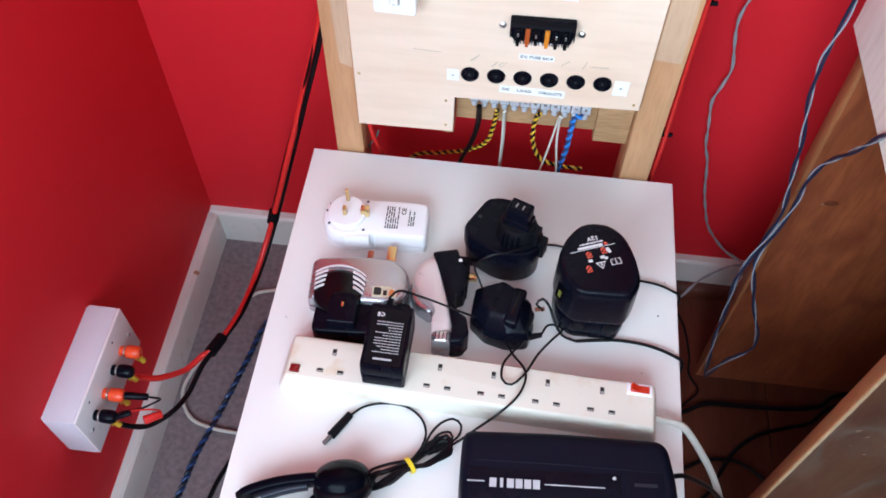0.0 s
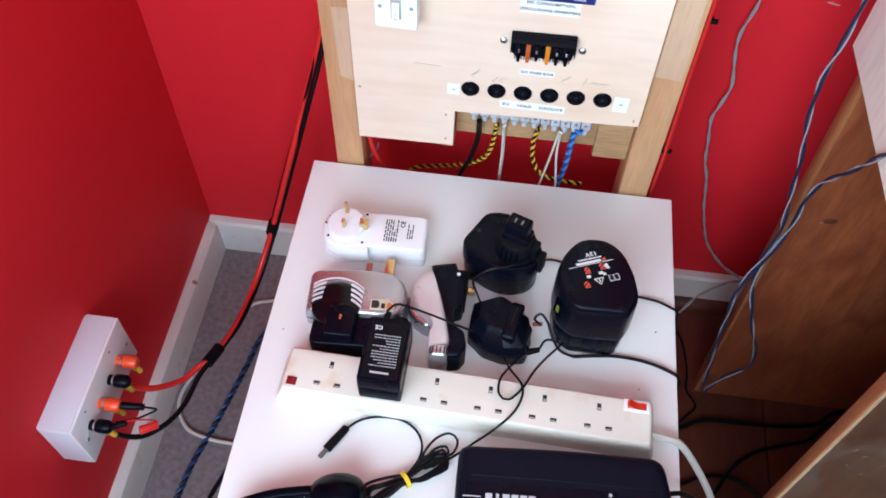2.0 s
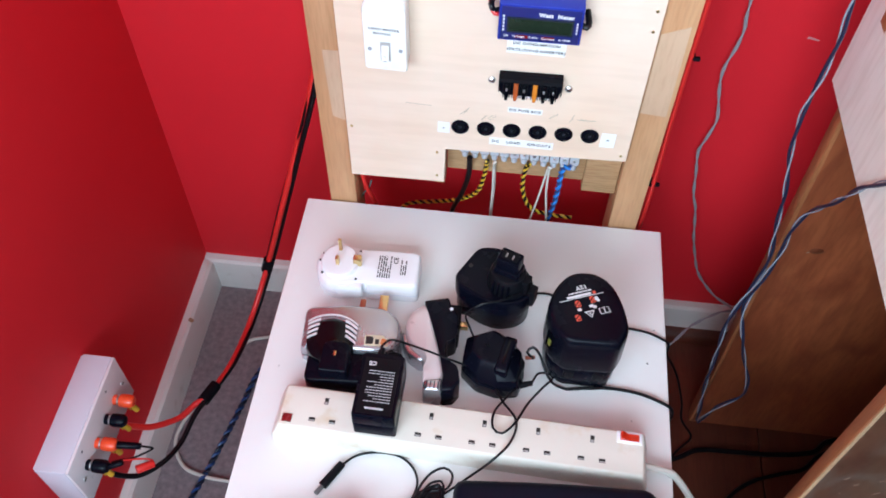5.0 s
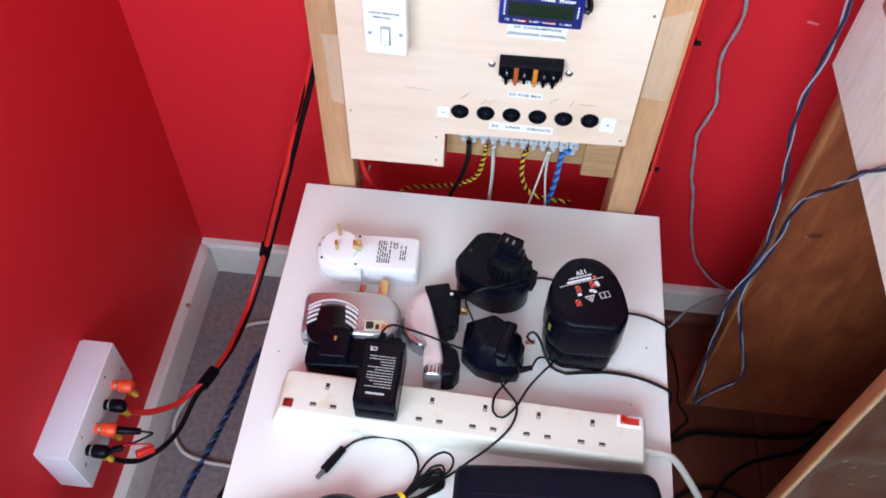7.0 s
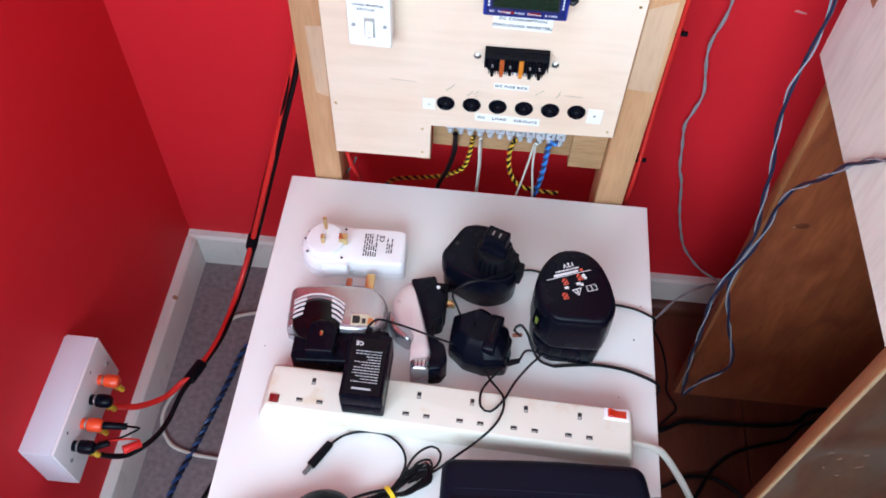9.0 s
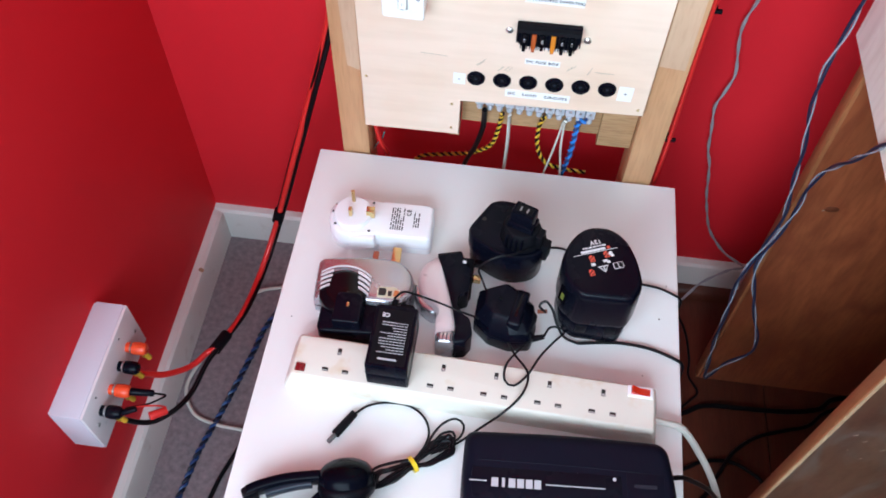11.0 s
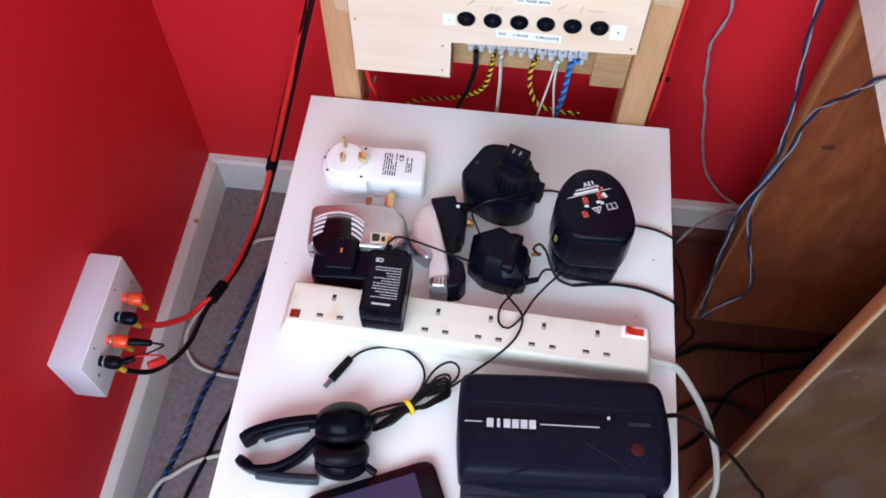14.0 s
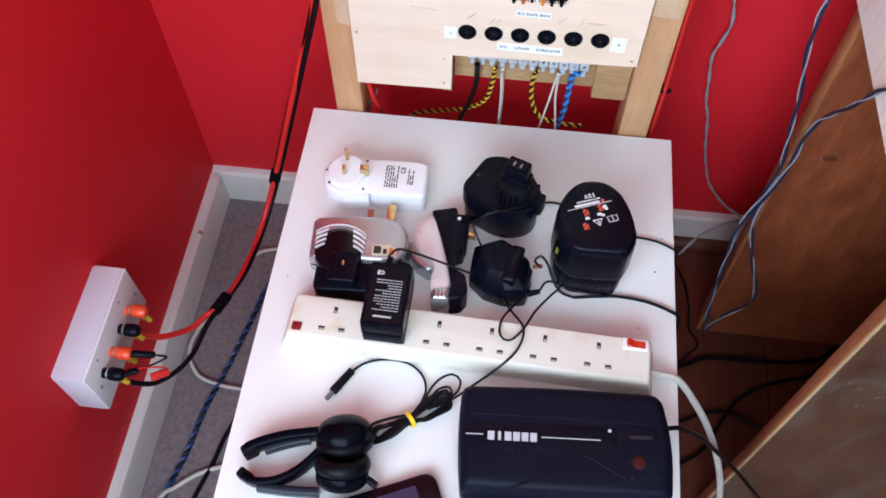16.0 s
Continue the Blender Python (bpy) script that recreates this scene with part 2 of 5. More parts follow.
VIOLET_GLASS = mat("dim_violet_screen", (0.030, 0.023, 0.062), 0.1)
GREEN_LABEL = mat("yellow_green_label", (0.15, 0.17, 0.03), 0.4)
ORANGE_LABEL = mat("orange_label", (0.75, 0.25, 0.08), 0.4)
CREAM_LABEL = mat("cream_label", (0.72, 0.68, 0.50), 0.4)


# ---------------------------------------------------------------- shape helpers
BASES = {}


def thing(name, base, label="", category="", group="", kind=""):
    """An Empty at a thing's base; base is x, y and the height over the table top."""
    ob = new(name)
    ob.empty_display_size = 0.02
    ob.location = (base[0], base[1], base[2] + H)
    BASES[ob.name] = Vector(base)
    return tagged(ob, label, category, group, kind)


def mesh_of(name, bm, material, smooth=40):
    bmesh.ops.recalc_face_normals(bm, faces=bm.faces[:])
    me = bpy.data.meshes.new(name)
    bm.to_mesh(me)
    bm.free()
    for m in (material if isinstance(material, (list, tuple)) else [material]):
        me.materials.append(m)
    if smooth:
        me.polygons.foreach_set("use_smooth", [True] * len(me.polygons))
        me.set_sharp_from_angle(angle=radians(smooth))
    return me


def part(name, bm, material, parent, label="", smooth=40):
    """One mesh under a thing or a part; its shape is given in table coordinates."""
    base = BASES[parent.name]
    bm.transform(Matrix.Translation(-base))
    ob = new(name, mesh_of(name, bm, material, smooth))
    ob.parent = parent
    BASES[ob.name] = base
    return tagged(ob, label)


def single(name, bm, material, base, label, category, kind="", smooth=40, group=""):
    """A thing that is one mesh."""
    bm.transform(Matrix.Translation(-Vector(base)))
    ob = new(name, mesh_of(name, bm, material, smooth))
    ob.location = (base[0], base[1], base[2] + H)
    BASES[ob.name] = Vector(base)
    return tagged(ob, label, category, group, kind)


def bevelled(bm, width, segments=2, faces=None):
    if width > 0:
        bmesh.ops.bevel(bm, geom=bm.edges[:], offset=width, segments=segments, profile=0.5, affect="EDGES", clamp_overlap=True)
    return bm


def box(x0, x1, y0, y1, z0, z1, bevel=0.0, segments=2):
    bm = bmesh.new()
    bmesh.ops.create_cube(bm, size=1)
    bmesh.ops.scale(bm, vec=(abs(x1 - x0), abs(y1 - y0), abs(z1 - z0)), verts=bm.verts[:])
    bmesh.ops.translate(bm, vec=((x0 + x1) / 2, (y0 + y1) / 2, (z0 + z1) / 2), verts=bm.verts[:])
    return bevelled(bm, bevel, segments)


def join(*bms):
    out = bmesh.new()
    for b in bms:
        me = bpy.data.meshes.new("tmp")
        b.to_mesh(me)
        b.free()
        out.from_mesh(me)
        bpy.data.meshes.remove(me)
    return out


def turned(bm, m):
    bm.transform(m)
    return bm


def cyl(p0, p1, r0, r1=None, seg=24, bevel=0.0):
    p0, p1 = Vector(p0), Vector(p1)
    bm = bmesh.new()
    d = p1 - p0
    bmesh.ops.create_cone(bm, cap_ends=True, segments=seg, radius1=r0, radius2=r0 if r1 is None else r1, depth=d.length)
    if bevel:
        caps = [e for e in bm.edges if any(len(f.verts) > 4 for f in e.link_faces)]
        bmesh.ops.bevel(bm, geom=caps, offset=bevel, segments=2, profile=0.5, affect="EDGES", clamp_overlap=True)
    bm.transform(Matrix.Translation((p0 + p1) / 2) @ d.to_track_quat("Z", "Y").to_matrix().to_4x4())
    return bm


def rounded(points, r, seg=5):
    """A 2D outline with its corners rounded by r (one radius, or one a corner)."""
    out = []
    n = len(points)
    for i, p in enumerate(points):
        a, b, c = Vector(points[i - 1]), Vector(p), Vector(points[(i + 1) % n])
        rr = r[i] if isinstance(r, (list, tuple)) else r
        u, v = (a - b), (c - b)
        rr = min(rr, u.length * 0.49, v.length * 0.49)
        p0, p1 = b + u.normalized() * rr, b + v.normalized() * rr
        for k in range(seg + 1):
            s = k / seg
            out.append(((1 - s) ** 2 * p0 + 2 * s * (1 - s) * b + s * s * p1)[:2])
    return out


def loft(rings, cap=True):
    """A skin through rings of equal length; each ring is a list of 3D points."""
    bm = bmesh.new()
    vs = [[bm.verts.new(p) for p in ring] for ring in rings]
    n = len(vs[0])
    for a, b in zip(vs, vs[1:]):
        for i in range(n):
            bm.faces.new((a[i], a[(i + 1) % n], b[(i + 1) % n], b[i]))
    if cap:
        bm.faces.new(list(reversed(vs[0])))
        bm.faces.new(vs[-1])
    return bm


def scaled(outline, s, c=None):
    cx = sum(p[0] for p in outline) / len(outline) if c is None else c[0]
    cy = sum(p[1] for p in outline) / len(outline) if c is None else c[1]
    return [(cx + (p[0] - cx) * s, cy + (p[1] - cy) * s) for p in outline]


def prism(outline, z0, z1, edge=0.0, shrink=None, top=1.0):
    """An outline raised from z0 to z1; its upper rim is rounded over by edge, and it may taper to top times its size."""
    size = max(max(p[0] for p in outline) - min(p[0] for p in outline), 1e-6)
    rings = [[(x, y, z0) for x, y in outline]]
    if edge:
        for k in range(5):
            a = k / 4 * math.pi / 2
            s = top * (1 - 2 * edge * (1 - math.cos(a)) / size)
            rings.append([(x, y, z1 - edge + edge * math.sin(a)) for x, y in scaled(outline, s)])
    else:
        rings.append([(x, y, z1) for x, y in scaled(outline, top)])
    return loft(rings)


def spin(prof, seg=28, close=True):
    bm = bmesh.new()
    vs = [[bm.verts.new((r * math.cos(2 * math.pi * k / seg), r * math.sin(2 * math.pi * k / seg), z)) for r, z in prof] for k in range(seg)]
    n = len(prof)
    for k in range(seg):
        a, b = vs[k], vs[(k + 1) % seg]
        for i in range(n if close else n - 1):
            j = (i + 1) % n
            bm.faces.new((a[i], a[j], b[j], b[i]))
    if not close:
        for i in (0, n - 1):
            if prof[i][0] > 1e-6:
                bm.faces.new([v[i] for v in vs])
    return bm


def smooth_path(points, step=0.004):
    """Catmull-Rom through the points, cut into short steps."""
    P = [Vector(p) for p in points]
    P = [P[0] * 2 - P[1]] + P + [P[-1] * 2 - P[-2]]
    out = []
    for i in range(1, len(P) - 2):
        a, b, c, d = P[i - 1:i + 3]
        n = max(2, int((c - b).length / step))
        for k in range(n):
            s = k / n
            out.append(0.5 * (2 * b + (c - a) * s + (2 * a - 5 * b + 4 * c - d) * s * s + (3 * b - a - 3 * c + d) * s ** 3))
    out.append(P[-2])
    return out


def frames_along(path):
    normal = None
    for i, p in enumerate(path):
        t = (path[min(i + 1, len(path) - 1)] - path[max(i - 1, 0)]).normalized()
        if normal is None:
            normal = t.orthogonal().normalized()
        normal = (normal - t * normal.dot(t)).normalized()
        yield p, normal, t.cross(normal)


def tube(points, r, seg=8, step=0.004, flat=1.0):
    path = smooth_path(points, step)
    rings = []
    for p, u, v in frames_along(path):
        rings.append([p + u * (math.cos(2 * math.pi * k / seg) * r) + v * (math.sin(2 * math.pi * k / seg) * r * flat) for k in range(seg)])
    return loft(rings)


def strand(points, r, pitch, phase, off=None, step=0.0025, seg=6):
    """One strand of a twisted pair."""
    path = smooth_path(points, step)
    off = r * 1.02 if off is None else off
    run, last, centre = 0.0, path[0], []
    for p, u, v in frames_along(path):
        run += (p - last).length
        last = p
        a = 2 * math.pi * run / pitch + phase
        centre.append(p + u * math.cos(a) * off + v * math.sin(a) * off)
    rings = []
    for p, u, v in frames_along(centre):
        rings.append([p + u * (math.cos(2 * math.pi * k / seg) * r) + v * (math.sin(2 * math.pi * k / seg) * r) for k in range(seg)])
    return loft(rings)


def cable(name, points, r, material, label, category="cable", **kw):
    return single(name, tube(points, r, **kw), material, points[0], label, category)


def twisted(name, points, r, pitch, first, second, label, r2=None):
    ob = thing(name, points[0], label, "cable")
    part("strand", strand(points, r, pitch, 0), first, ob)
    part("strand", strand(points, r2 or r, pitch, math.pi, r * 0.85), second, ob)
    return ob


def lettering(text, size, m, bold=0.0, low=1.0):
    """Flat letters as a bmesh, centred, laid by m from the xy plane."""
    cu = bpy.data.curves.new("letters", "FONT")
    cu.body, cu.size, cu.align_x, cu.align_y = text, size, "CENTER", "CENTER"
    cu.offset, cu.extrude, cu.resolution_u, cu.space_character = bold, 0.0001, 2, 1.12
    ob = new("letters", cu)
    dg = bpy.context.evaluated_depsgraph_get()
    me = bpy.data.meshes.new_from_object(ob.evaluated_get(dg))
    bm = bmesh.new()
    bm.from_mesh(me)
    bpy.data.objects.remove(ob)
    bpy.data.curves.remove(cu)
    bpy.data.meshes.remove(me)
    bm.transform(m @ Matrix.Diagonal((1.0, low, 1.0, 1.0)))
    return bm


FACE = pose(0, 0, 0, 90, 0, 0)                        # upright letters that face the camera's side of the room
def on_board(x, z, y, roll=0.0):
    return pose(x, y, z) @ pose(0, 0, 0, 0, roll, 0) @ FACE


def bars(x, y, z, w, h, rows, turn=180, fill=0.75, seed=1, gap=0.5, words=4):
    """Unreadable print: rows of short bars on a level face, centred at x, y."""
    rnd = random.Random(seed)
    out = []
    for k in range(rows):
        v = h * ((k + 0.5) / rows - 0.5)
        u = -w / 2
        end = w / 2 if rnd.random() < fill else w * rnd.uniform(0.0, 0.4)
        while u < end:
            ln = rnd.uniform(0.5, 1.4) * w / words
            hh = h / rows * (1 - gap) / 2
            out.append(box(u, min(u + ln, end), v - hh, v + hh, 0, 0.0002))
            u += ln + w / words * 0.25
    bm = join(*out)
    bm.transform(pose(x, y, z, 0, 0, turn))
    return bm


# ---------------------------------------------------------------- the room
def room():
    t = 0.12
    x0, x1, y0, y1 = WALL_X, ROOM_X, ROOM_Y, WALL_Y
    single("floor", box(LEFT_X - t, 0.22, y0 - t, y1 + t, FLOOR - 0.1, FLOOR), CARPET, (0, 0, FLOOR), "grey-brown short pile carpet", "floor", "structure", 0)
    boards = thing("floor_boards", (0.22, 0, FLOOR), "dark reddish-brown wooden floor boards", "floor", kind="structure")
    for k in range(12):
        a = 0.2215 + k * 0.165
        part("board", box(a, a + 0.1635, y0 - t, y1 + 0.02, FLOOR - 0.1, FLOOR, 0.0008, 1), LAMINATE, boards)
    single("wall_left", box(LEFT_X, x0, ALCOVE_Y, y1 + t, FLOOR, ROOM_Z), RED_PAINT, (x0, 0, FLOOR), "matt red painted plaster wall", "wall", "structure", 0)
    single("wall_far_left", box(LEFT_X - t, LEFT_X, y0 - t, y1 + t, FLOOR, ROOM_Z), WHITE_PAINT, (LEFT_X, 0, FLOOR), "plain white painted wall", "wall", "structure", 0)
    single("wall_back", box(x0, x1 + t, y1, y1 + t, FLOOR, ROOM_Z), RED_PAINT, (0, y1, FLOOR), "matt red painted plaster wall behind the table", "wall", "structure", 0)
    single("wall_right", box(x1, x1 + t, y0 - t, y1, FLOOR, ROOM_Z), WHITE_PAINT, (x1, 0, FLOOR), "plain white painted wall", "wall", "structure", 0)
    a, b, c, d = WIN
    single("wall_front", join(box(LEFT_X, a, y0 - t, y0, FLOOR, ROOM_Z), box(b, x1, y0 - t, y0, FLOOR, ROOM_Z),
                              box(a, b, y0 - t, y0, FLOOR, c), box(a, b, y0 - t, y0, d, ROOM_Z)), WHITE_PAINT, (0, y0, FLOOR),
           "plain white wall with a window opening", "wall", "structure", 0)
    single("ceiling", box(LEFT_X - t, x1 + t, y0 - t, y1 + t, ROOM_Z, ROOM_Z + 0.1), WHITE_PAINT, (0, 0, ROOM_Z), "plain white ceiling", "ceiling", "structure", 0)

    # skirting with a rounded top edge, worn white gloss
    prof = [(0, 0), (0.018, 0), (0.0175, 0.064), (0.0155, 0.0725), (0.011, 0.0765), (0, 0.078)]
    left = loft([[(x0 + u, y, FLOOR + v) for u, v in prof] for y in (ALCOVE_Y, y1 - 0.017)])
    back = loft([[(x, y1 - u, FLOOR + v) for u, v in prof] for x in (x0, x1)])
    single("skirting_board", left, SKIRT_PAINT, (x0, 0, FLOOR), "scuffed off-white gloss skirting board on the red wall", "skirting board", "structure", 25)
    # dark strip added over the lowest 2 cm of the back skirting
    strip_prof = [(0.018, 0.0), (0.036, 0.0), (0.0350, 0.009), (0.0300, 0.0165), (0.0230, 0.0205), (0.018, 0.0215)]
    single("skirting_foot_strip", loft([[(x, y1 - u, FLOOR + v) for u, v in strip_prof] for x in (0.2215, x1)]), LAMINATE, (0.22, y1, FLOOR), "dark brown strip along the foot of the skirting", "beading", "structure", 40)
    single("skirting_board", back, SKIRT_PAINT, (0, y1, FLOOR), "scuffed off-white gloss skirting board behind the table", "skirting board", "structure", 25)


room()
single("wall_scuff", turned(prism(rounded([(-0.008, -0.0015), (0.007, -0.001), (0.008, 0.001), (-0.006, 0.0018)], 0.001, 3), 0, 0.0005), pose(0.606, WALL_Y, 0.194, 90, 0, 0) @ pose(0, 0, 0, 0, 0, -12)),
       SCUFF_RED, (0.606, WALL_Y, 0.194), "pale scuff in the red paint", "wall mark", "structure")
single("skirting_chip", turned(prism(rounded([(-0.005, -0.003), (0.004, -0.004), (0.006, 0.003), (-0.003, 0.004)], 0.002, 3), 0, 0.0006), pose(WALL_X + 0.0135, 0.020, FLOOR + 0.0756, 0, 38, 0)),
       CHIP_BROWN, (WALL_X + 0.0135, 0.020, FLOOR + 0.0756), "bare brown chip in the white gloss", "paint chip", "structure")


# ---------------------------------------------------------------- table
def table():
    ob = thing("side_table", (0.23, -0.3, FLOOR), "low white melamine side table with a square-edged top", "table")
    part("tabletop", box(0, 0.4595, -0.62, 0, -0.02, 0, 0.0008, 1), MELAMINE, ob)
    for x in (0.03, 0.39):
        for y in (-0.58, -0.07):
            part("leg", box(x, x + 0.04, y, y + 0.04, FLOOR, -0.02, 0.001, 1), MELAMINE, ob)


table()
for x, y, r in ((0.437, -0.196, 0.0011), (0.446, -0.150, 0.0007), (0.020, -0.250, 0.0008), (0.226, -0.083, 0.0009), (0.335, -0.100, 0.0007), (0.210, -0.300 + 0.02, 0.0008), (0.418, -0.270, 0.0007)):
    single("speck", turned(spin([(0.0, 0.0), (r, 0.0), (r * 0.8, r * 0.6), (0.0, r * 0.8)], 8, False), pose(x, y, 0)), CRUMB, (x, y, 0), "tiny dark speck of dirt on the white table", "speck", group="specks on the table")


# ---------------------------------------------------------------- control board on its pine frame
TOP = 0.62


def control_board():
    ob = thing("control_board", (0.23, 0.03, FLOOR), "birch plywood electrical control board on a pine post frame", "control board")
    post = part("post", box(0.0300, 0.0650, 0.003, 0.047, FLOOR, TOP, 0.0015), PINE, ob)
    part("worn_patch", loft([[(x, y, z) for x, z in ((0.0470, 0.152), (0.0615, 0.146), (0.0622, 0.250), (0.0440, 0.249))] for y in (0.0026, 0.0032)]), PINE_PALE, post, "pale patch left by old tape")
    post = part("post", box(0.3925, 0.4280, 0.003, 0.047, FLOOR, TOP, 0.0015), PINE, ob)
    part("worn_patch", loft([[(x, y, z) for x, z in ((0.3945, 0.1985), (0.4235, 0.1955), (0.4225, 0.318), (0.3945, 0.306))] for y in (0.0026, 0.0032)]), PINE_PALE, post, "pale patch left by old tape")
    # plywood sheet with a step cut from its lower edge
    out = [(0.0640, 0.060), (0.1800, 0.0615), (0.1800, 0.121), (0.3920, 0.126), (0.3920, TOP), (0.0640, TOP)]
    bm = loft([[(x, y, z) for x, z in out] for y in (-0.004, 0.008)])
    part("panel", bevelled(bm, 0.0006, 1), PLY, ob)
    part("rail", box(0.181, 0.352, 0.020, 0.040, 0.062, 0.150, 0.001), PINE_BLOCK, ob, "rough pine rail behind the panel")
    part("batten", box(0.166, 0.1795, 0.009, 0.034, 0.045, 0.30, 0.001), PINE_BLOCK, ob, "rough pine batten")
    part("block", box(0.350, 0.3915, 0.014, 0.040, 0.049, 0.16, 0.001), PINE_BLOCK, ob, "rough pine block")
    # panel screws, pencil marks
    for x, z in ((0.0700, 0.145), (0.0735, 0.335), (0.1707, 0.1135), (0.1707, 0.0725), (0.3845, 0.1350), (0.3850, 0.3135), (0.3845, 0.338)):
        part("panel_screw", cyl((x, -0.0038, z), (x, -0.0046, z), 0.0017, seg=12), BRASS, ob)
    for x, z, w, a in ((0.149, 0.1892, 0.030, 3), (0.201, 0.1835, 0.012, -40), (0.204, 0.186, 0.010, -55), (0.224, 0.1775, 0.010, -50), (0.231, 0.1790, 0.009, -50),
                       (0.3215, 0.187, 0.012, -70), (0.3375, 0.1864, 0.021, 0), (0.3008, 0.188, 0.012, -42)):
        b = box(-w / 2, w / 2, 0, 0.00015, -0.0003, 0.0003)
        part("pencil_mark", turned(b, pose(x, -0.00425, z, 0, a, 0)), PENCIL, ob, "faint pencil stroke")
    def scrawl(x, z, n, a, seed):
        r = random.Random(seed)
        pts = [(0.0022 * k + r.uniform(-0.0006, 0.0006), 0.0, (0.0016 if k % 2 else -0.0014) * r.uniform(0.4, 1.2)) for k in range(n)]
        return turned(tube(pts, 0.00022, 4, 0.002), pose(x, -0.0042, z, 0, a, 0))
    for k, (x, z, n, a) in enumerate(((0.1975, 0.1785, 6, -48), (0.2215, 0.1735, 5, -50), (0.2300, 0.1735, 6, -50), (0.2975, 0.1850, 6, -42), (0.3200, 0.1830, 4, -60), (0.3300, 0.1862, 8, 1))):
        part("pencil_note", scrawl(x, z, n, a, k), PENCIL, ob, "faint pencil scribble", 0)
    # printed paper labels
    for x, z, w, h, lines, size in ((0.2689, 0.1928, 0.0385, 0.0077, ["DC FUSE BOX"], 0.0052), (0.2686, 0.1412, 0.0740, 0.0112, ["DC    LOAD    CIRCUITS"], 0.0057),
                                    (0.2728, 0.2855, 0.0605, 0.025, ["DC CONSUMPTION", "(EXCLUDING INVERTER)"], 0.0050),
                                    (0.1782, 0.1565, 0.014, 0.017, ["-"], 0.009), (0.3658, 0.1585, 0.0165, 0.0220, ["+"], 0.007)):
        lb = part("label", turned(box(-w / 2, w / 2, -0.0003, 0.0, -h / 2, h / 2), pose(x, -0.0042, z, 0, 1.0, 0)), PAPER, ob, "white printed paper label")
        for i, s in enumerate(lines):
            zz = z + ((len(lines) - 1) / 2 - i) * 0.0082 - (0.0035 if len(lines) > 1 else 0)
            part("printing", lettering(s, size, on_board(x, zz, -0.0047, 1.0), 0.00012, 0.92), INK, lb, "black capital lettering", 0)
    # six round black sockets let into the panel
    for k in range(6):
        x, z = 0.1972 + 0.0295 * k, 0.1595 + 0.0007 * k
        so = part("socket_ring", turned(ring_disc(0.0060, 0.0104, 0.0028), pose(x, -0.004, z, 90, 0, 0)), BLACK, ob, "round black plastic grommet socket")
        part("socket_well", cyl((x, -0.0045, z), (x, 0.0, z), 0.0062), BLACK_MATT, so)
        part("pin", cyl((x, -0.0062, z), (x, 0.0, z), 0.0015, seg=10), GREY_BAND, so)
    # terminal strip in the cut-out
    for k in range(12):
        x = 0.2030 + k * 0.0120
        z = 0.116 - 0.0006 * k
        te = part("terminal", join(box(x - 0.0056, x + 0.0056, 0.0090, 0.0190, z - 0.012, z + 0.018, 0.0012), cyl((x, 0.0135, z - 0.013), (x, 0.0135, z - 0.021), 0.0040, 0.0036, 12)),
                  NYLON, ob, "translucent nylon terminal block")
        part("terminal_screw", cyl((x, 0.0092, z - 0.004), (x, 0.0084, z - 0.004), 0.0020, seg=10), STEEL, te)
    return ob


def ring_disc(r0, r1, h, seg=28):
    """A flat ring with a rounded outer lip, in the xy plane, rising along +z."""
    prof = [(r0, -0.001), (r0, h * 0.55), (r0 + (r1 - r0) * 0.25, h), (r0 + (r1 - r0) * 0.7, h), (r1, h * 0.4), (r1, -0.001)]
    return spin(prof, seg)


control_board()


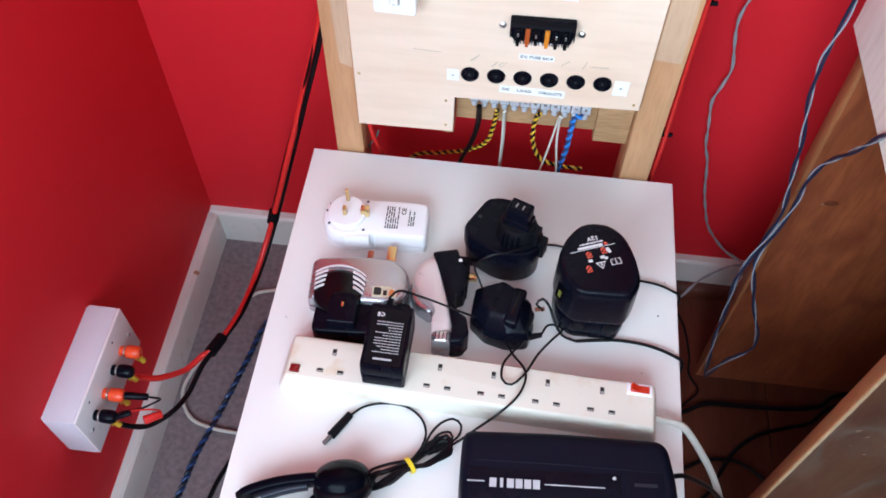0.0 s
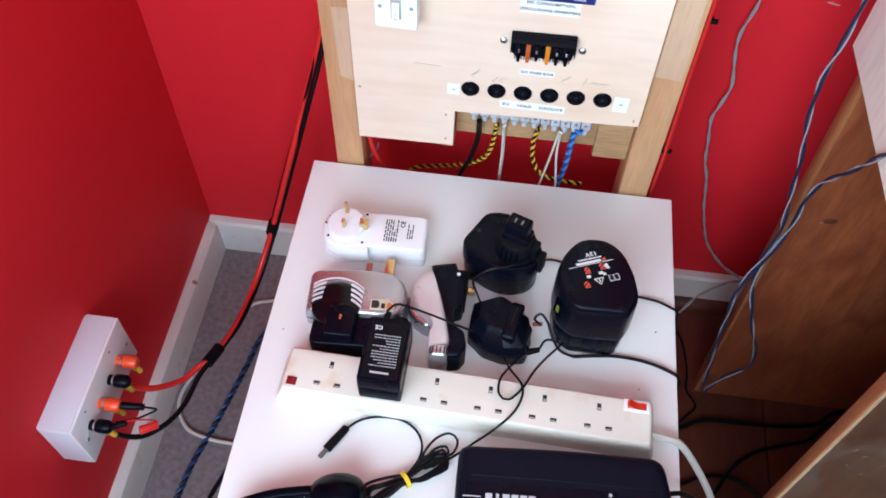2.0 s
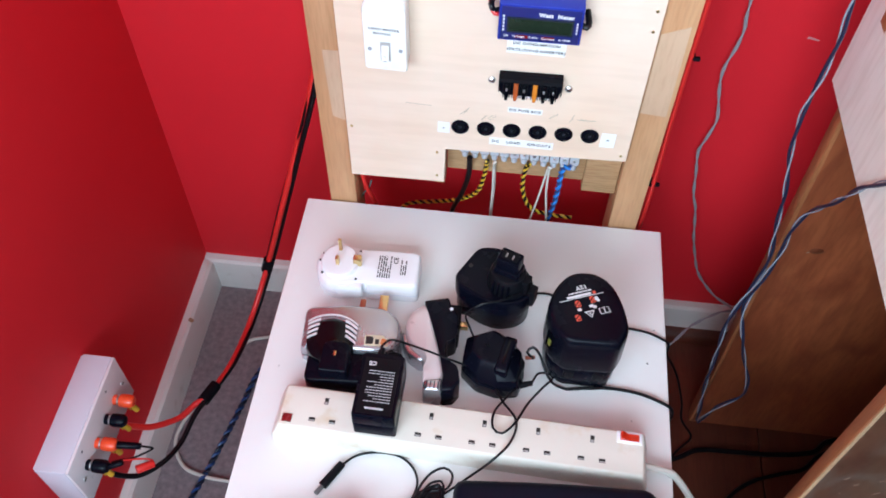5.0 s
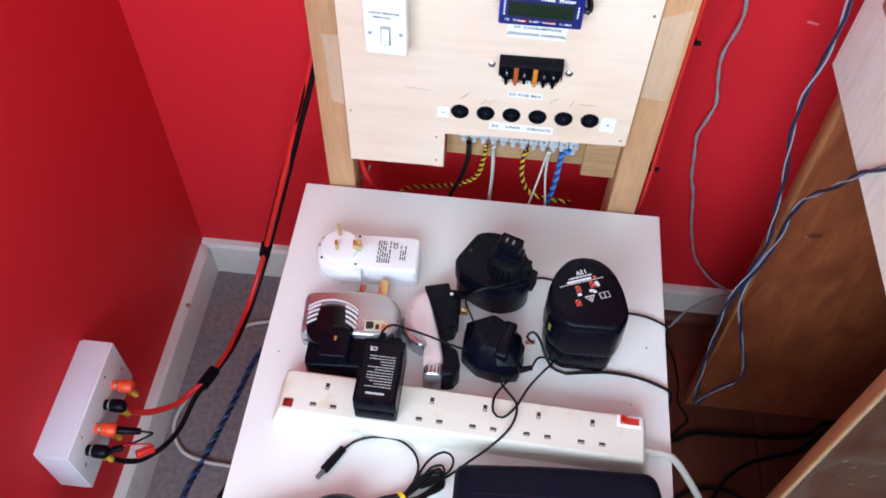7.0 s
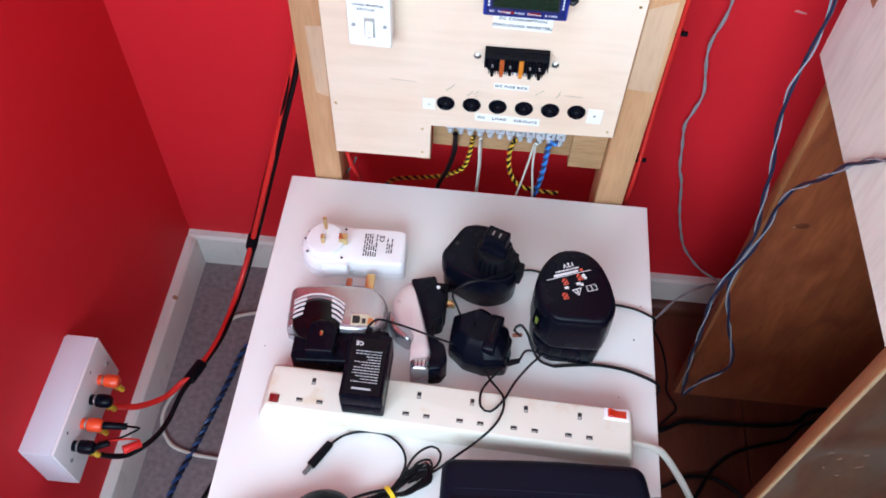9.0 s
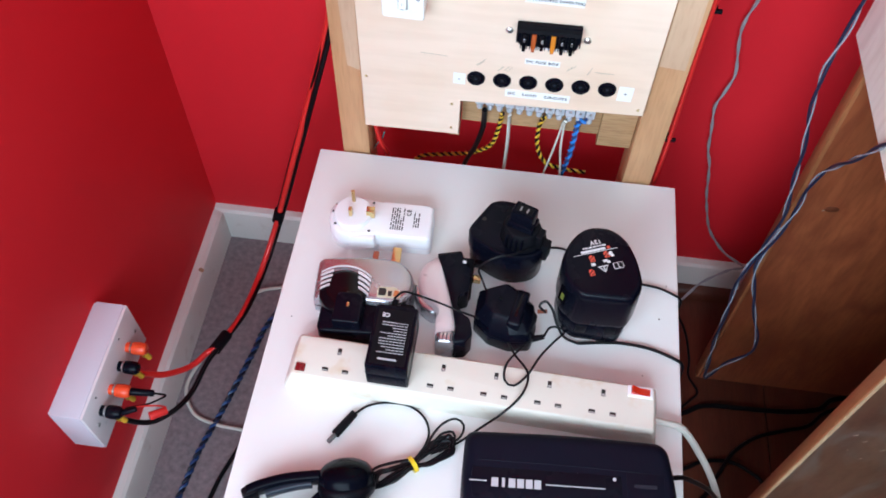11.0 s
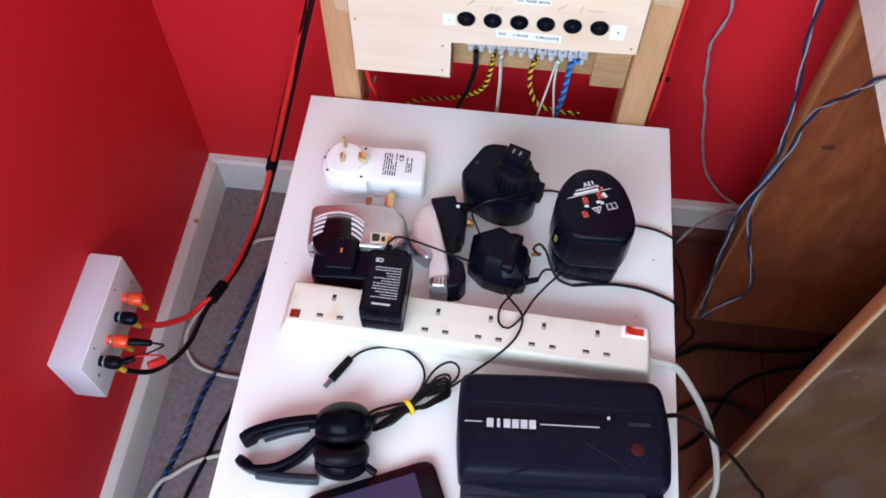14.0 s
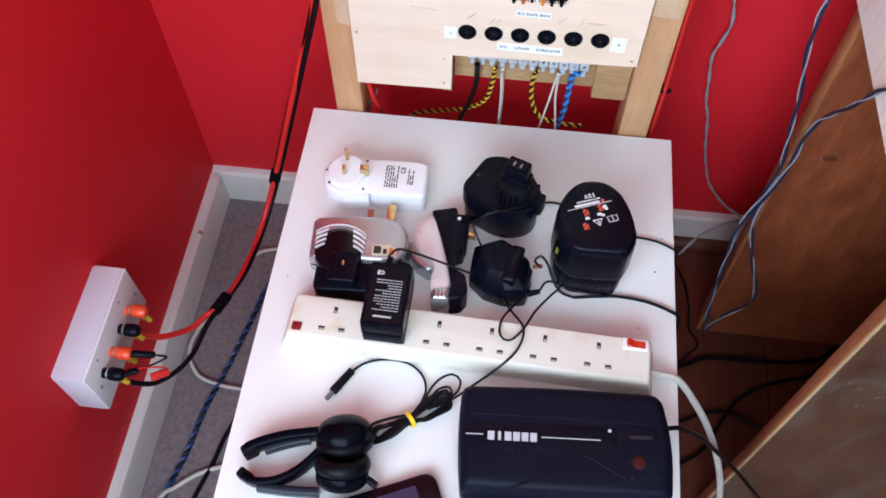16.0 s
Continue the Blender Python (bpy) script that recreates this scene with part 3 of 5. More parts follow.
def fuse_holder():
    ob = thing("fuse_holder", (0.271, -0.004, 0.23), "black six-way blade fuse holder screwed to the plywood", "fuse holder")
    plate = [(0.2425, 0.2205), (0.3020, 0.2205), (0.3050, 0.2360), (0.3050, 0.2500), (0.2372, 0.2490), (0.2372, 0.2270)]
    part("back_plate", bevelled(loft([[(x, y, z) for x, z in plate] for y in (-0.0115, -0.0042)]), 0.0008, 1), BLACK, ob)
    part("hood", loft([[(x, y, z) for y, z in ((-0.0085, 0.2498), (-0.0165, 0.2475), (-0.0175, 0.2435), (-0.0155, 0.2425), (-0.0085, 0.2450))] for x in (0.2374, 0.3048)]), BLACK_MATT, ob)
    for x in (0.2374, 0.3038):
        part("cheek", box(x, x + 0.0012, -0.0162, -0.0085, 0.2285, 0.2440, 0.0003, 1), BLACK_MATT, ob)
    ns = part("number_strip", box(0.2570, 0.2930, -0.0065, -0.0043, 0.2140, 0.2200, 0.0004), WHITE_PLASTIC, ob, "white numbered strip")
    for k, d in enumerate("123456"):
        part("number", lettering(d, 0.0036, on_board(0.2585 + 0.0066 * k, 0.2170, -0.0067), 0.0001), INK, ns, "", 0)
    cols = (None, BROWN_FUSE, None, AMBER_FUSE, None, None)
    for k, x in enumerate((0.2462, 0.2560, 0.2650, 0.2764, 0.2860, 0.2960)):
        part("clip", join(box(x - 0.0040, x - 0.0030, -0.0150, -0.0085, 0.2200, 0.2430), box(x + 0.0030, x + 0.0040, -0.0150, -0.0085, 0.2200, 0.2430)), BLACK_MATT, ob)
        m = cols[k]
        z = 0.0028 if k == 2 else 0.0
        fu = part("fuse", join(box(x - 0.0025, x + 0.0025, -0.0150, -0.0090, 0.2195 + z, 0.2400, 0.0007), box(x - 0.0018, x + 0.0018, -0.0156, -0.0120, 0.2165 + z, 0.2210 + z, 0.0004)), m or BLACK_GLOSS, ob, "orange blade fuse" if m else "dark smoked blade fuse")
        part("blade_window", box(x - 0.0010, x + 0.0010, -0.0154, -0.0148, 0.2290, 0.2335, 0.0003, 1), m or STEEL, fu)
    for x, z in ((0.2294, 0.2345), (0.3123, 0.2305)):
        sc = part("screw", turned(spin([(0.0, 0.0032), (0.0022, 0.0030), (0.0038, 0.0018), (0.0042, 0.0), (0.0, 0.0)], 20), pose(x, -0.004, z, 90, 0, 0)), STEEL, ob, "domed zinc screw head")
        part("slot", turned(box(-0.0026, 0.0026, -0.0076, -0.0068, -0.0004, 0.0004), pose(x, 0, z, 0, 25, 0)), HOLE, sc)


def master_switch():
    ob = thing("master_switch", (0.120, -0.004, 0.30), "white load master switch box screwed to the plywood", "switch")
    out = rounded([(0.0990, 0.2578), (0.1412, 0.2568), (0.1412, 0.3395), (0.0990, 0.3395)], [0.004, 0.004, 0.007, 0.007], 4)
    part("back_box", loft([[(x, y, z) for x, z in out] for y in (-0.0042, -0.022)]), SWITCH_WHITE, ob)
    big = rounded([(0.0980, 0.2575), (0.1420, 0.2562), (0.1420, 0.3390), (0.0980, 0.3390)], [0.0035, 0.0035, 0.007, 0.007], 4)
    part("face_plate", loft([[(x, y, z) for x, z in big] for y in (-0.0225, -0.028)] + [[(x, -0.0300, z) for x, z in scaled(big, 0.965)]]), SWITCH_WHITE, ob)
    # shallow grey pad that paints the shade inside the switch recess
    ro = part("rocker_frame", box(0.1150, 0.1255, -0.0306, -0.0290, 0.2700, 0.2940, 0.0004), SWITCH_GREY, ob, "switch recess, its shade painted grey")
    tg = part("toggle", loft([[(x, y, z) for y, z in ((-0.0300, 0.2900), (-0.0312, 0.2905), (-0.0352, 0.2745), (-0.0340, 0.2722), (-0.0300, 0.2722))] for x in (0.1165, 0.1238)]), SWITCH_WHITE, ro, "white rocker paddle")
    part("mark", join(lettering("O", 0.0042, pose(0.1202, -0.0346, 0.2790, 76, 0, 0)), box(0.1188, 0.1216, -0.0357, -0.0352, 0.2738, 0.2744)), GREY_PVC, tg, "", 0)
    for x, z in ((0.1041, 0.2846), (0.1358, 0.2842)):
        part("screw", cyl((x, -0.0296, z), (x, -0.0306, z), 0.0021, seg=14), GREY_PVC, ob)
    part("printing", join(lettering("LOAD MASTER", 0.0043, on_board(0.1196, 0.3098, -0.0303, 3.0), 0.00008, 0.85), lettering("SWITCH", 0.0043, on_board(0.1172, 0.3043, -0.0303, 3.0), 0.00008, 0.85)), INK, ob, "black capital lettering", 0)


def watt_meter():
    ob = thing("watt_meter", (0.273, -0.004, 0.34), "blue watt meter with a dark display on the plywood", "meter")
    part("case", join(box(0.2322, 0.3136, -0.0290, -0.0045, 0.3090, 0.3525, 0.0012), box(0.2330, 0.3128, -0.0302, -0.0280, 0.3098, 0.3520, 0.0010)), BLUE_CASE, ob)
    part("front_panel", box(0.2350, 0.3112, -0.0308, -0.0298, 0.3115, 0.3500, 0.0004), BLUE_PANEL, ob)
    bz = part("display_bezel", join(box(0.2405, 0.3050, -0.0316, -0.0306, 0.3205, 0.3222), box(0.2405, 0.3050, -0.0316, -0.0306, 0.3372, 0.3389),
                                    box(0.2405, 0.2421, -0.0316, -0.0306, 0.3222, 0.3372), box(0.3034, 0.3050, -0.0316, -0.0306, 0.3222, 0.3372)), GREY_BAND, ob)
    part("display", box(0.2421, 0.3034, -0.0312, -0.0307, 0.3222, 0.3372), LCD, bz)
    part("title", lettering("Watt  Meter", 0.0058, on_board(0.2876, 0.3428, -0.0312, 1.0), 0.00028), WHITE_INK, ob, "white lettering", 0)
    for x in (0.2560, 0.2815):
        part("red_field", box(x - 0.0062, x + 0.0062, -0.0311, -0.0307, 0.3143, 0.3179), RED_LENS, ob, "dull red field")
    part("ratings", lettering("CE   Voltage   0-60V  Current   0-100A", 0.0036, on_board(0.2710, 0.3160, -0.0313, 1.0), 0.00008, 0.9), WHITE_INK, ob, "small white lettering", 0)
    for k in range(5):
        part("side_print", box(0.2366, 0.2384, -0.0312, -0.0308, 0.322 + 0.0040 * k, 0.3243 + 0.0040 * k), WHITE_INK, ob)
    for k in range(4):
        part("side_print", box(0.3075, 0.3090, -0.0312, -0.0308, 0.324 + 0.0036 * k, 0.3262 + 0.0036 * k), WHITE_INK, ob)
    part("lead", tube([(0.2350, -0.016, 0.336), (0.2275, -0.020, 0.336), (0.2240, -0.018, 0.342), (0.226, -0.006, 0.345)], 0.0030), BLACK_PVC, ob)
    part("lead", tube([(0.2350, -0.020, 0.333), (0.2285, -0.022, 0.334), (0.2240, -0.018, 0.339), (0.222, -0.006, 0.346)], 0.0022), RED_PVC, ob)
    part("lead", tube([(0.3130, -0.020, 0.327), (0.3180, -0.022, 0.3262), (0.3198, -0.018, 0.3295), (0.318, -0.005, 0.333)], 0.0032), BLACK_PVC, ob)


fuse_holder()
master_switch()
watt_meter()


# ---------------------------------------------------------------- terminal box on the red wall
def terminal_box():
    ob = thing("terminal_box", (WALL_X, -0.287, -0.147), "pale grey plastic junction box with four binding posts on the wall", "junction box")
    part("back_plate", box(WALL_X, -0.2632, -0.3625, -0.2080, -0.198, -0.1095, 0.0005), LILAC_WHITE, ob)
    part("body", box(-0.2634, -0.2252, -0.3655, -0.2060, -0.200, -0.1070, 0.0020), LILAC_WHITE, ob)
    part("front_plate", box(-0.2255, -0.2215, -0.3648, -0.2065, -0.1995, -0.1075, 0.0010), WHITE_PLASTIC, ob)
    for y, z in ((-0.2185, -0.1554), (-0.3520, -0.1545)):
        sc = part("screw", cyl((-0.2217, y, z), (-0.2202, y, z), 0.0028, seg=14), STEEL, ob)
        part("slot", box(-0.2203, -0.2199, y - 0.0020, y + 0.0020, z - 0.0004, z + 0.0004), HOLE, sc)
    for y, z in ((-0.2494, -0.1203), (-0.3310, -0.1201)):
        part("moulding_pip", cyl((-0.2217, y, z), (-0.2211, y, z), 0.0016, seg=10), GREY_BAND, ob)
    for y, z, m, lab in ((-0.2445, -0.1515, ORANGE_RED, "orange-red binding post"), (-0.2735, -0.1490, BLACK, "black binding post"), (-0.3062, -0.1490, ORANGE_RED, "orange-red binding post"), (-0.3361, -0.1470, BLACK, "black binding post")):
        po = part("binding_post", spin_x(-0.2220, y, z, [(0.0068, 0.0), (0.0068, 0.0055), (0.0056, 0.0060), (0.0056, 0.0085), (0.0082, 0.0090), (0.0088, 0.0140), (0.0086, 0.0230), (0.0062, 0.0268), (0.0030, 0.0275), (0.0, 0.0275)]), m, ob, lab)
        part("washer", spin_x(-0.2220, y, z, [(0.0, 0.0062), (0.0074, 0.0062), (0.0074, 0.0078), (0.0, 0.0078)]), STEEL, po, "bright steel washer")
        part("spade_lug", turned(join(box(-0.0006, 0.0006, -0.006, 0.006, -0.012, 0.004, 0.0002), cyl((0, 0, -0.011), (0, 0, -0.022), 0.0038, seg=10)), pose(-0.2045, y, z - 0.003, 0, -18, 0)), YELLOW_PVC, po, "yellow crimped lug")


def spin_x(x, y, z, prof, seg=20):
    bm = spin(prof, seg, False)
    bm.transform(pose(x, y, z, 0, 90, 0))
    return bm


terminal_box()


# ---------------------------------------------------------------- shelf unit at the side, its unseen height added to shade the wall
UNIT_SHADE_TOP = 1.45


def bench():
    ob = thing("shelf_unit", (0.75, -0.16, FLOOR), "brown stained pine shelf unit with a pale plywood side panel", "shelf unit")
    # the rear board leans a little out of true
    for y, top, foot in ((-0.012, 0.583, 0.603), (-0.322, 0.5860, 0.5858)):
        def lean(a, b, c):
            return loft([[(top + a, v, 0.62), (top + a, v, UNIT_SHADE_TOP - 0.002), (top + b, v, UNIT_SHADE_TOP - 0.002), (foot + b, v, FLOOR), (foot + a, v, FLOOR)] for v in (y - 0.016 + c, y + (-0.001 if y < -0.2 else 0.004) - c)])
        front = y < -0.2
        pb = part("end_board", bevelled(lean(0.0042, 0.65, 0.0), 0.0012, 1), SMEAR_SHEEN if front else STAINED, ob, "paint-smeared brown pine board, varnish sheen in its grey" if front else "knotty brown-stained pine board")
        if front:
            part("bare_arris", lean(0.0016, 0.0052, -0.0004), BARE_EDGE, pb, "pale bare wood along the arris")
        part("worn_edge", bevelled(lean(0.0, 0.004, 0.0005), 0.0008, 1), STAINED_EDGE, pb, "paler worn board edge")
    part("knot", turned(spin([(0.0, 0.0), (0.0088, 0.0), (0.0075, 0.0005), (0.0, 0.0006)], 18, False), pose(0.642, -0.0280, 0.026, 90, 0, 0) @ Matrix.Diagonal((1.0, 0.62, 1.0, 1.0))), KNOT, ob, "dark knot in the pine")
    rnd = random.Random(5)
    for x, y, z, w, h, a in ((0.633, -0.0282, 0.022, 0.0050, 0.0032, 30), (0.636, -0.0282, 0.0275, 0.0022, 0.0014, -20), (0.613, -0.3382, 0.063, 0.0085, 0.0016, 48), (0.6265, -0.3382, 0.051, 0.0070, 0.0014, 40),
                             (0.6195, -0.3382, 0.0265, 0.0030, 0.0014, -30), (0.6400, -0.3382, 0.009, 0.0040, 0.0012, 20), (0.652, -0.3382, 0.036, 0.0110, 0.0008, 52), (0.646, -0.3382, 0.066, 0.0060, 0.0008, 38)):
        o = [(w / 2 * math.cos(2 * math.pi * k / 9) * rnd.uniform(0.6, 1.0), h / 2 * math.sin(2 * math.pi * k / 9) * rnd.uniform(0.5, 1.1)) for k in range(9)]
        part("paint_chip", turned(prism(o, 0, 0.0004), pose(x, y + 0.0004, z, 90, 0, 0) @ pose(0, 0, 0, 0, 0, a)), SCUFF, ob, "pale chip in the varnish")
    # unseen inner floor, far end and top, added to block light
    part("shade_floor", box(0.602, 1.24, -0.74, -0.030, 0.250, 0.266, 0.001), STAINED, ob)
    part("shade_side", box(1.25, 1.27, -0.75, 0.034, FLOOR, UNIT_SHADE_TOP - 0.005, 0.001), STAINED, ob)
    part("top", box(0.575, 1.27, -0.78, 0.05, UNIT_SHADE_TOP, UNIT_SHADE_TOP + 0.03, 0.002), STAINED, ob)
    part("side_panel", box(0.588, 0.5995, -0.75, 0.0290, 0.2452, UNIT_SHADE_TOP, 0.0008, 1), PLY_GREY, ob, "pale birch plywood panel")


bench()


# ---------------------------------------------------------------- extension lead
def power_strip():
    ob = thing("power_strip", (0.234, -0.3155, 0.0), "aged ivory six-way extension lead with a red neon and switch", "power strip")
    B = pose(0.2334, -0.3172, 0, 0, 0, -1.85)
    h = 0.033
    out = rounded([(-0.193, -0.0255), (0.193, -0.0255), (0.193, 0.0255), (-0.193, 0.0255)], 0.004, 4)
    foot = rounded([(-0.2005, -0.0262), (0.1985, -0.0262), (0.1985, 0.0262), (-0.2005, 0.0262)], 0.004, 4)
    rings = [[(x, y, 0.0) for x, y in foot], [(x, y, 0.006) for x, y in scaled(foot, 0.998)], [(x, y, h - 0.004) for x, y in scaled(out, 0.995)]]
    for k in range(1, 5):
        a = k / 4 * math.pi / 2
        o2 = rounded([(-0.1915 + 0.003 * (1 - math.cos(a)), -0.0245 + 0.003 * (1 - math.cos(a))), (0.1915 - 0.003 * (1 - math.cos(a)), -0.0245 + 0.003 * (1 - math.cos(a))),
                      (0.1915 - 0.003 * (1 - math.cos(a)), 0.0245 - 0.003 * (1 - math.cos(a))), (-0.1915 + 0.003 * (1 - math.cos(a)), 0.0245 - 0.003 * (1 - math.cos(a)))], 0.004, 4)
        rings.append([(x, y, h - 0.004 + 0.004 * math.sin(a)) for x, y in o2])
    part("body", turned(loft(rings), B), IVORY, ob)
    for k in range(6):
        if k == 1:
            continue
        u = -0.1445 + 0.0563 * k
        for x, y, w, d in ((u, 0.0095, 0.0042, 0.0076), (u - 0.0108, -0.0130, 0.0066, 0.0042), (u + 0.0108, -0.0130, 0.0066, 0.0042)):
            sl = part("slot", turned(box(x - w / 2, x + w / 2, y - d / 2, y + d / 2, h - 0.0006, h + 0.0003), B), HOLE, ob, "dark pin slot")
            part("shutter", turned(box(x - w / 2 + 0.0005, x + w / 2 - 0.0005, y - d / 2 + 0.0004, y - d * 0.12, h - 0.0004, h + 0.0005), B), SWITCH_GREY, sl, "grey shutter in the slot")
    part("neon", turned(box(-0.1868, -0.1765, -0.0195, -0.0105, h - 0.001, h + 0.0012, 0.0006), B), RED_LENS, ob, "square dark red neon lens")
    sw = part("switch_frame", turned(box(0.1620, 0.1880, 0.0100, 0.0228, h - 0.001, h + 0.0015, 0.0006), B), WHITE_PLASTIC, ob)
    rk = loft([[(x, y, h + 0.001 + dz) for x, dz in ((0.1655, 0.0), (0.1850, 0.0), (0.1850, 0.0010), (0.1740, 0.0012), (0.1672, 0.0062), (0.1655, 0.0050))] for y in (0.0125, 0.0202)])
    part("rocker", turned(rk, B), RED_ROCKER, sw, "glossy red rocker")


power_strip()
cable("flex", [(0.424, -0.3265, 0.014), (0.439, -0.3270, 0.011), (0.4588, -0.329, 0.0055), (0.4841, -0.3367, -0.030), (0.5095, -0.3518, -0.070), (0.5354, -0.3690, -0.130), (0.5527, -0.3836, -0.190),
              (0.5578, -0.3948, -0.230), (0.555, -0.43, -0.32), (0.55, -0.50, FLOOR + 0.006), (0.56, -0.62, FLOOR + 0.004)], 0.0040, WHITE_PVC, "thick white round flex of the extension lead")


# ---------------------------------------------------------------- chargers and batteries on the table
def box_adapter():
    ob = thing("plug_adapter", (0.146, -0.298, 0.034), "square black plug-in power adapter standing in the extension lead", "power adapter")
    A = pose(0.1465, -0.298, 0, 0, 0, -1.0)
    out = rounded([(-0.0225, -0.0375), (0.0225, -0.0375), (0.0225, 0.0365), (-0.0225, 0.0365)], 0.003, 4)
    rings = [[(x, y, 0.0345) for x, y in scaled(out, 0.985)], [(x, y, 0.0555) for x, y in out], [(x, y, 0.0562) for x, y in scaled(out, 0.985)], [(x, y, 0.0568) for x, y in out],
             [(x, y, 0.0735) for x, y in scaled(out, 0.985)], [(x, y, 0.0755) for x, y in scaled(out, 0.955)]]
    bd = part("body", turned(loft(rings), A), BLACK, ob)
    la = part("rating_plate", turned(box(-0.0185, 0.0185, -0.034, 0.030, 0.0750, 0.0758), A), BLACK_MATT, ob, "black rating plate with small white print")
    part("small_print", turned(bars(0.001, -0.003, 0.0758, 0.027, 0.038, 12, 180, 0.6, 4, 0.72, 9), A), GREY_WHITE, la)
    part("brand_bar", turned(box(-0.010, 0.009, -0.0290, -0.0270, 0.0757, 0.0761), A), GREY_WHITE, la, "white brand bar")
    part("ce_mark", turned(lettering("CE", 0.0062, pose(-0.010, 0.023, 0.0759, 0, 0, 180), 0.0002), A), WHITE_INK, la, "", 0)
    part("strain_relief", turned(cyl((-0.006, 0.036, 0.066), (-0.004, 0.046, 0.070), 0.0040, 0.0028, 14), A), BLACK_MATT, ob)


def energy_meter():
    ob = thing("energy_meter", (0.103, -0.122, 0.0), "white plug-in energy meter lying face down with brass pins up", "energy meter")
    M = pose(0.103, -0.122, 0, 0, 0, 1.5)
    # round plug end and long square body, a little waisted between
    pts = []
    for k in range(15):
        a = math.pi * 0.5 + k / 14 * math.pi
        pts.append((-0.034 + 0.0285 * math.cos(a), 0.001 + 0.0290 * math.sin(a)))
    out = pts + rounded([(0.0, -0.0245), (0.0615, -0.0245), (0.0615, 0.0255), (0.0, 0.0255)], [0.002, 0.007, 0.007, 0.002], 4)
    part("body", turned(prism(out, 0.0, 0.032, 0.005), M), WHITE_PLASTIC, ob)
    part("seam", turned(prism(scaled(out, 1.008), 0.0105, 0.0118), M), LILAC_WHITE, ob, "pale seam")
    di = part("plug_base", turned(prism([(-0.034 + 0.0225 * math.cos(2 * math.pi * k / 28), 0.002 + 0.0230 * math.sin(2 * math.pi * k / 28)) for k in range(28)], 0.030, 0.0385, 0.0025), M), WHITE_PLASTIC, ob)
    part("earth_pin", turned(join(box(-0.0370, -0.0330, 0.0150, 0.0185, 0.036, 0.058, 0.0006)), M), BRASS, di, "brass earth pin")
    part("pin", turned(box(-0.0375, -0.0335, -0.0060, 0.0000, 0.036, 0.050, 0.0005), M), BRASS, di, "brass pin")
    part("pin", turned(box(-0.0170, -0.0075, -0.0030, 0.0050, 0.034, 0.0465, 0.0005), M), BRASS, di, "brass pin")
    for x, y in ((-0.055, 0.014), (-0.053, -0.014), (-0.012, 0.021), (-0.012, -0.020), (-0.058, 0.004)):
        part("screw_hole", turned(cyl((x, y, 0.0316), (x, y, 0.0324), 0.0016, seg=10), M), HOLE, ob)
    part("moulded_ridge", turned(box(-0.035, -0.004, -0.0305, -0.020, 0.008, 0.0300, 0.003), M), WHITE_PLASTIC, ob)
    pr = part("small_print", turned(bars(0.0195, 0.001, 0.0320, 0.032, 0.0165, 6, 90, 0.8, 9, 0.45, 5), M), INK, ob, "small black print")
    part("small_print", turned(bars(0.0420, 0.004, 0.0320, 0.026, 0.0080, 3, 90, 0.6, 5, 0.45, 5), M), INK, ob, "small black print")
    part("ce_mark", turned(lettering("CE", 0.0075, pose(0.0325, 0.011, 0.0322, 0, 0, 90), 0.0002), M), INK, ob, "", 0)


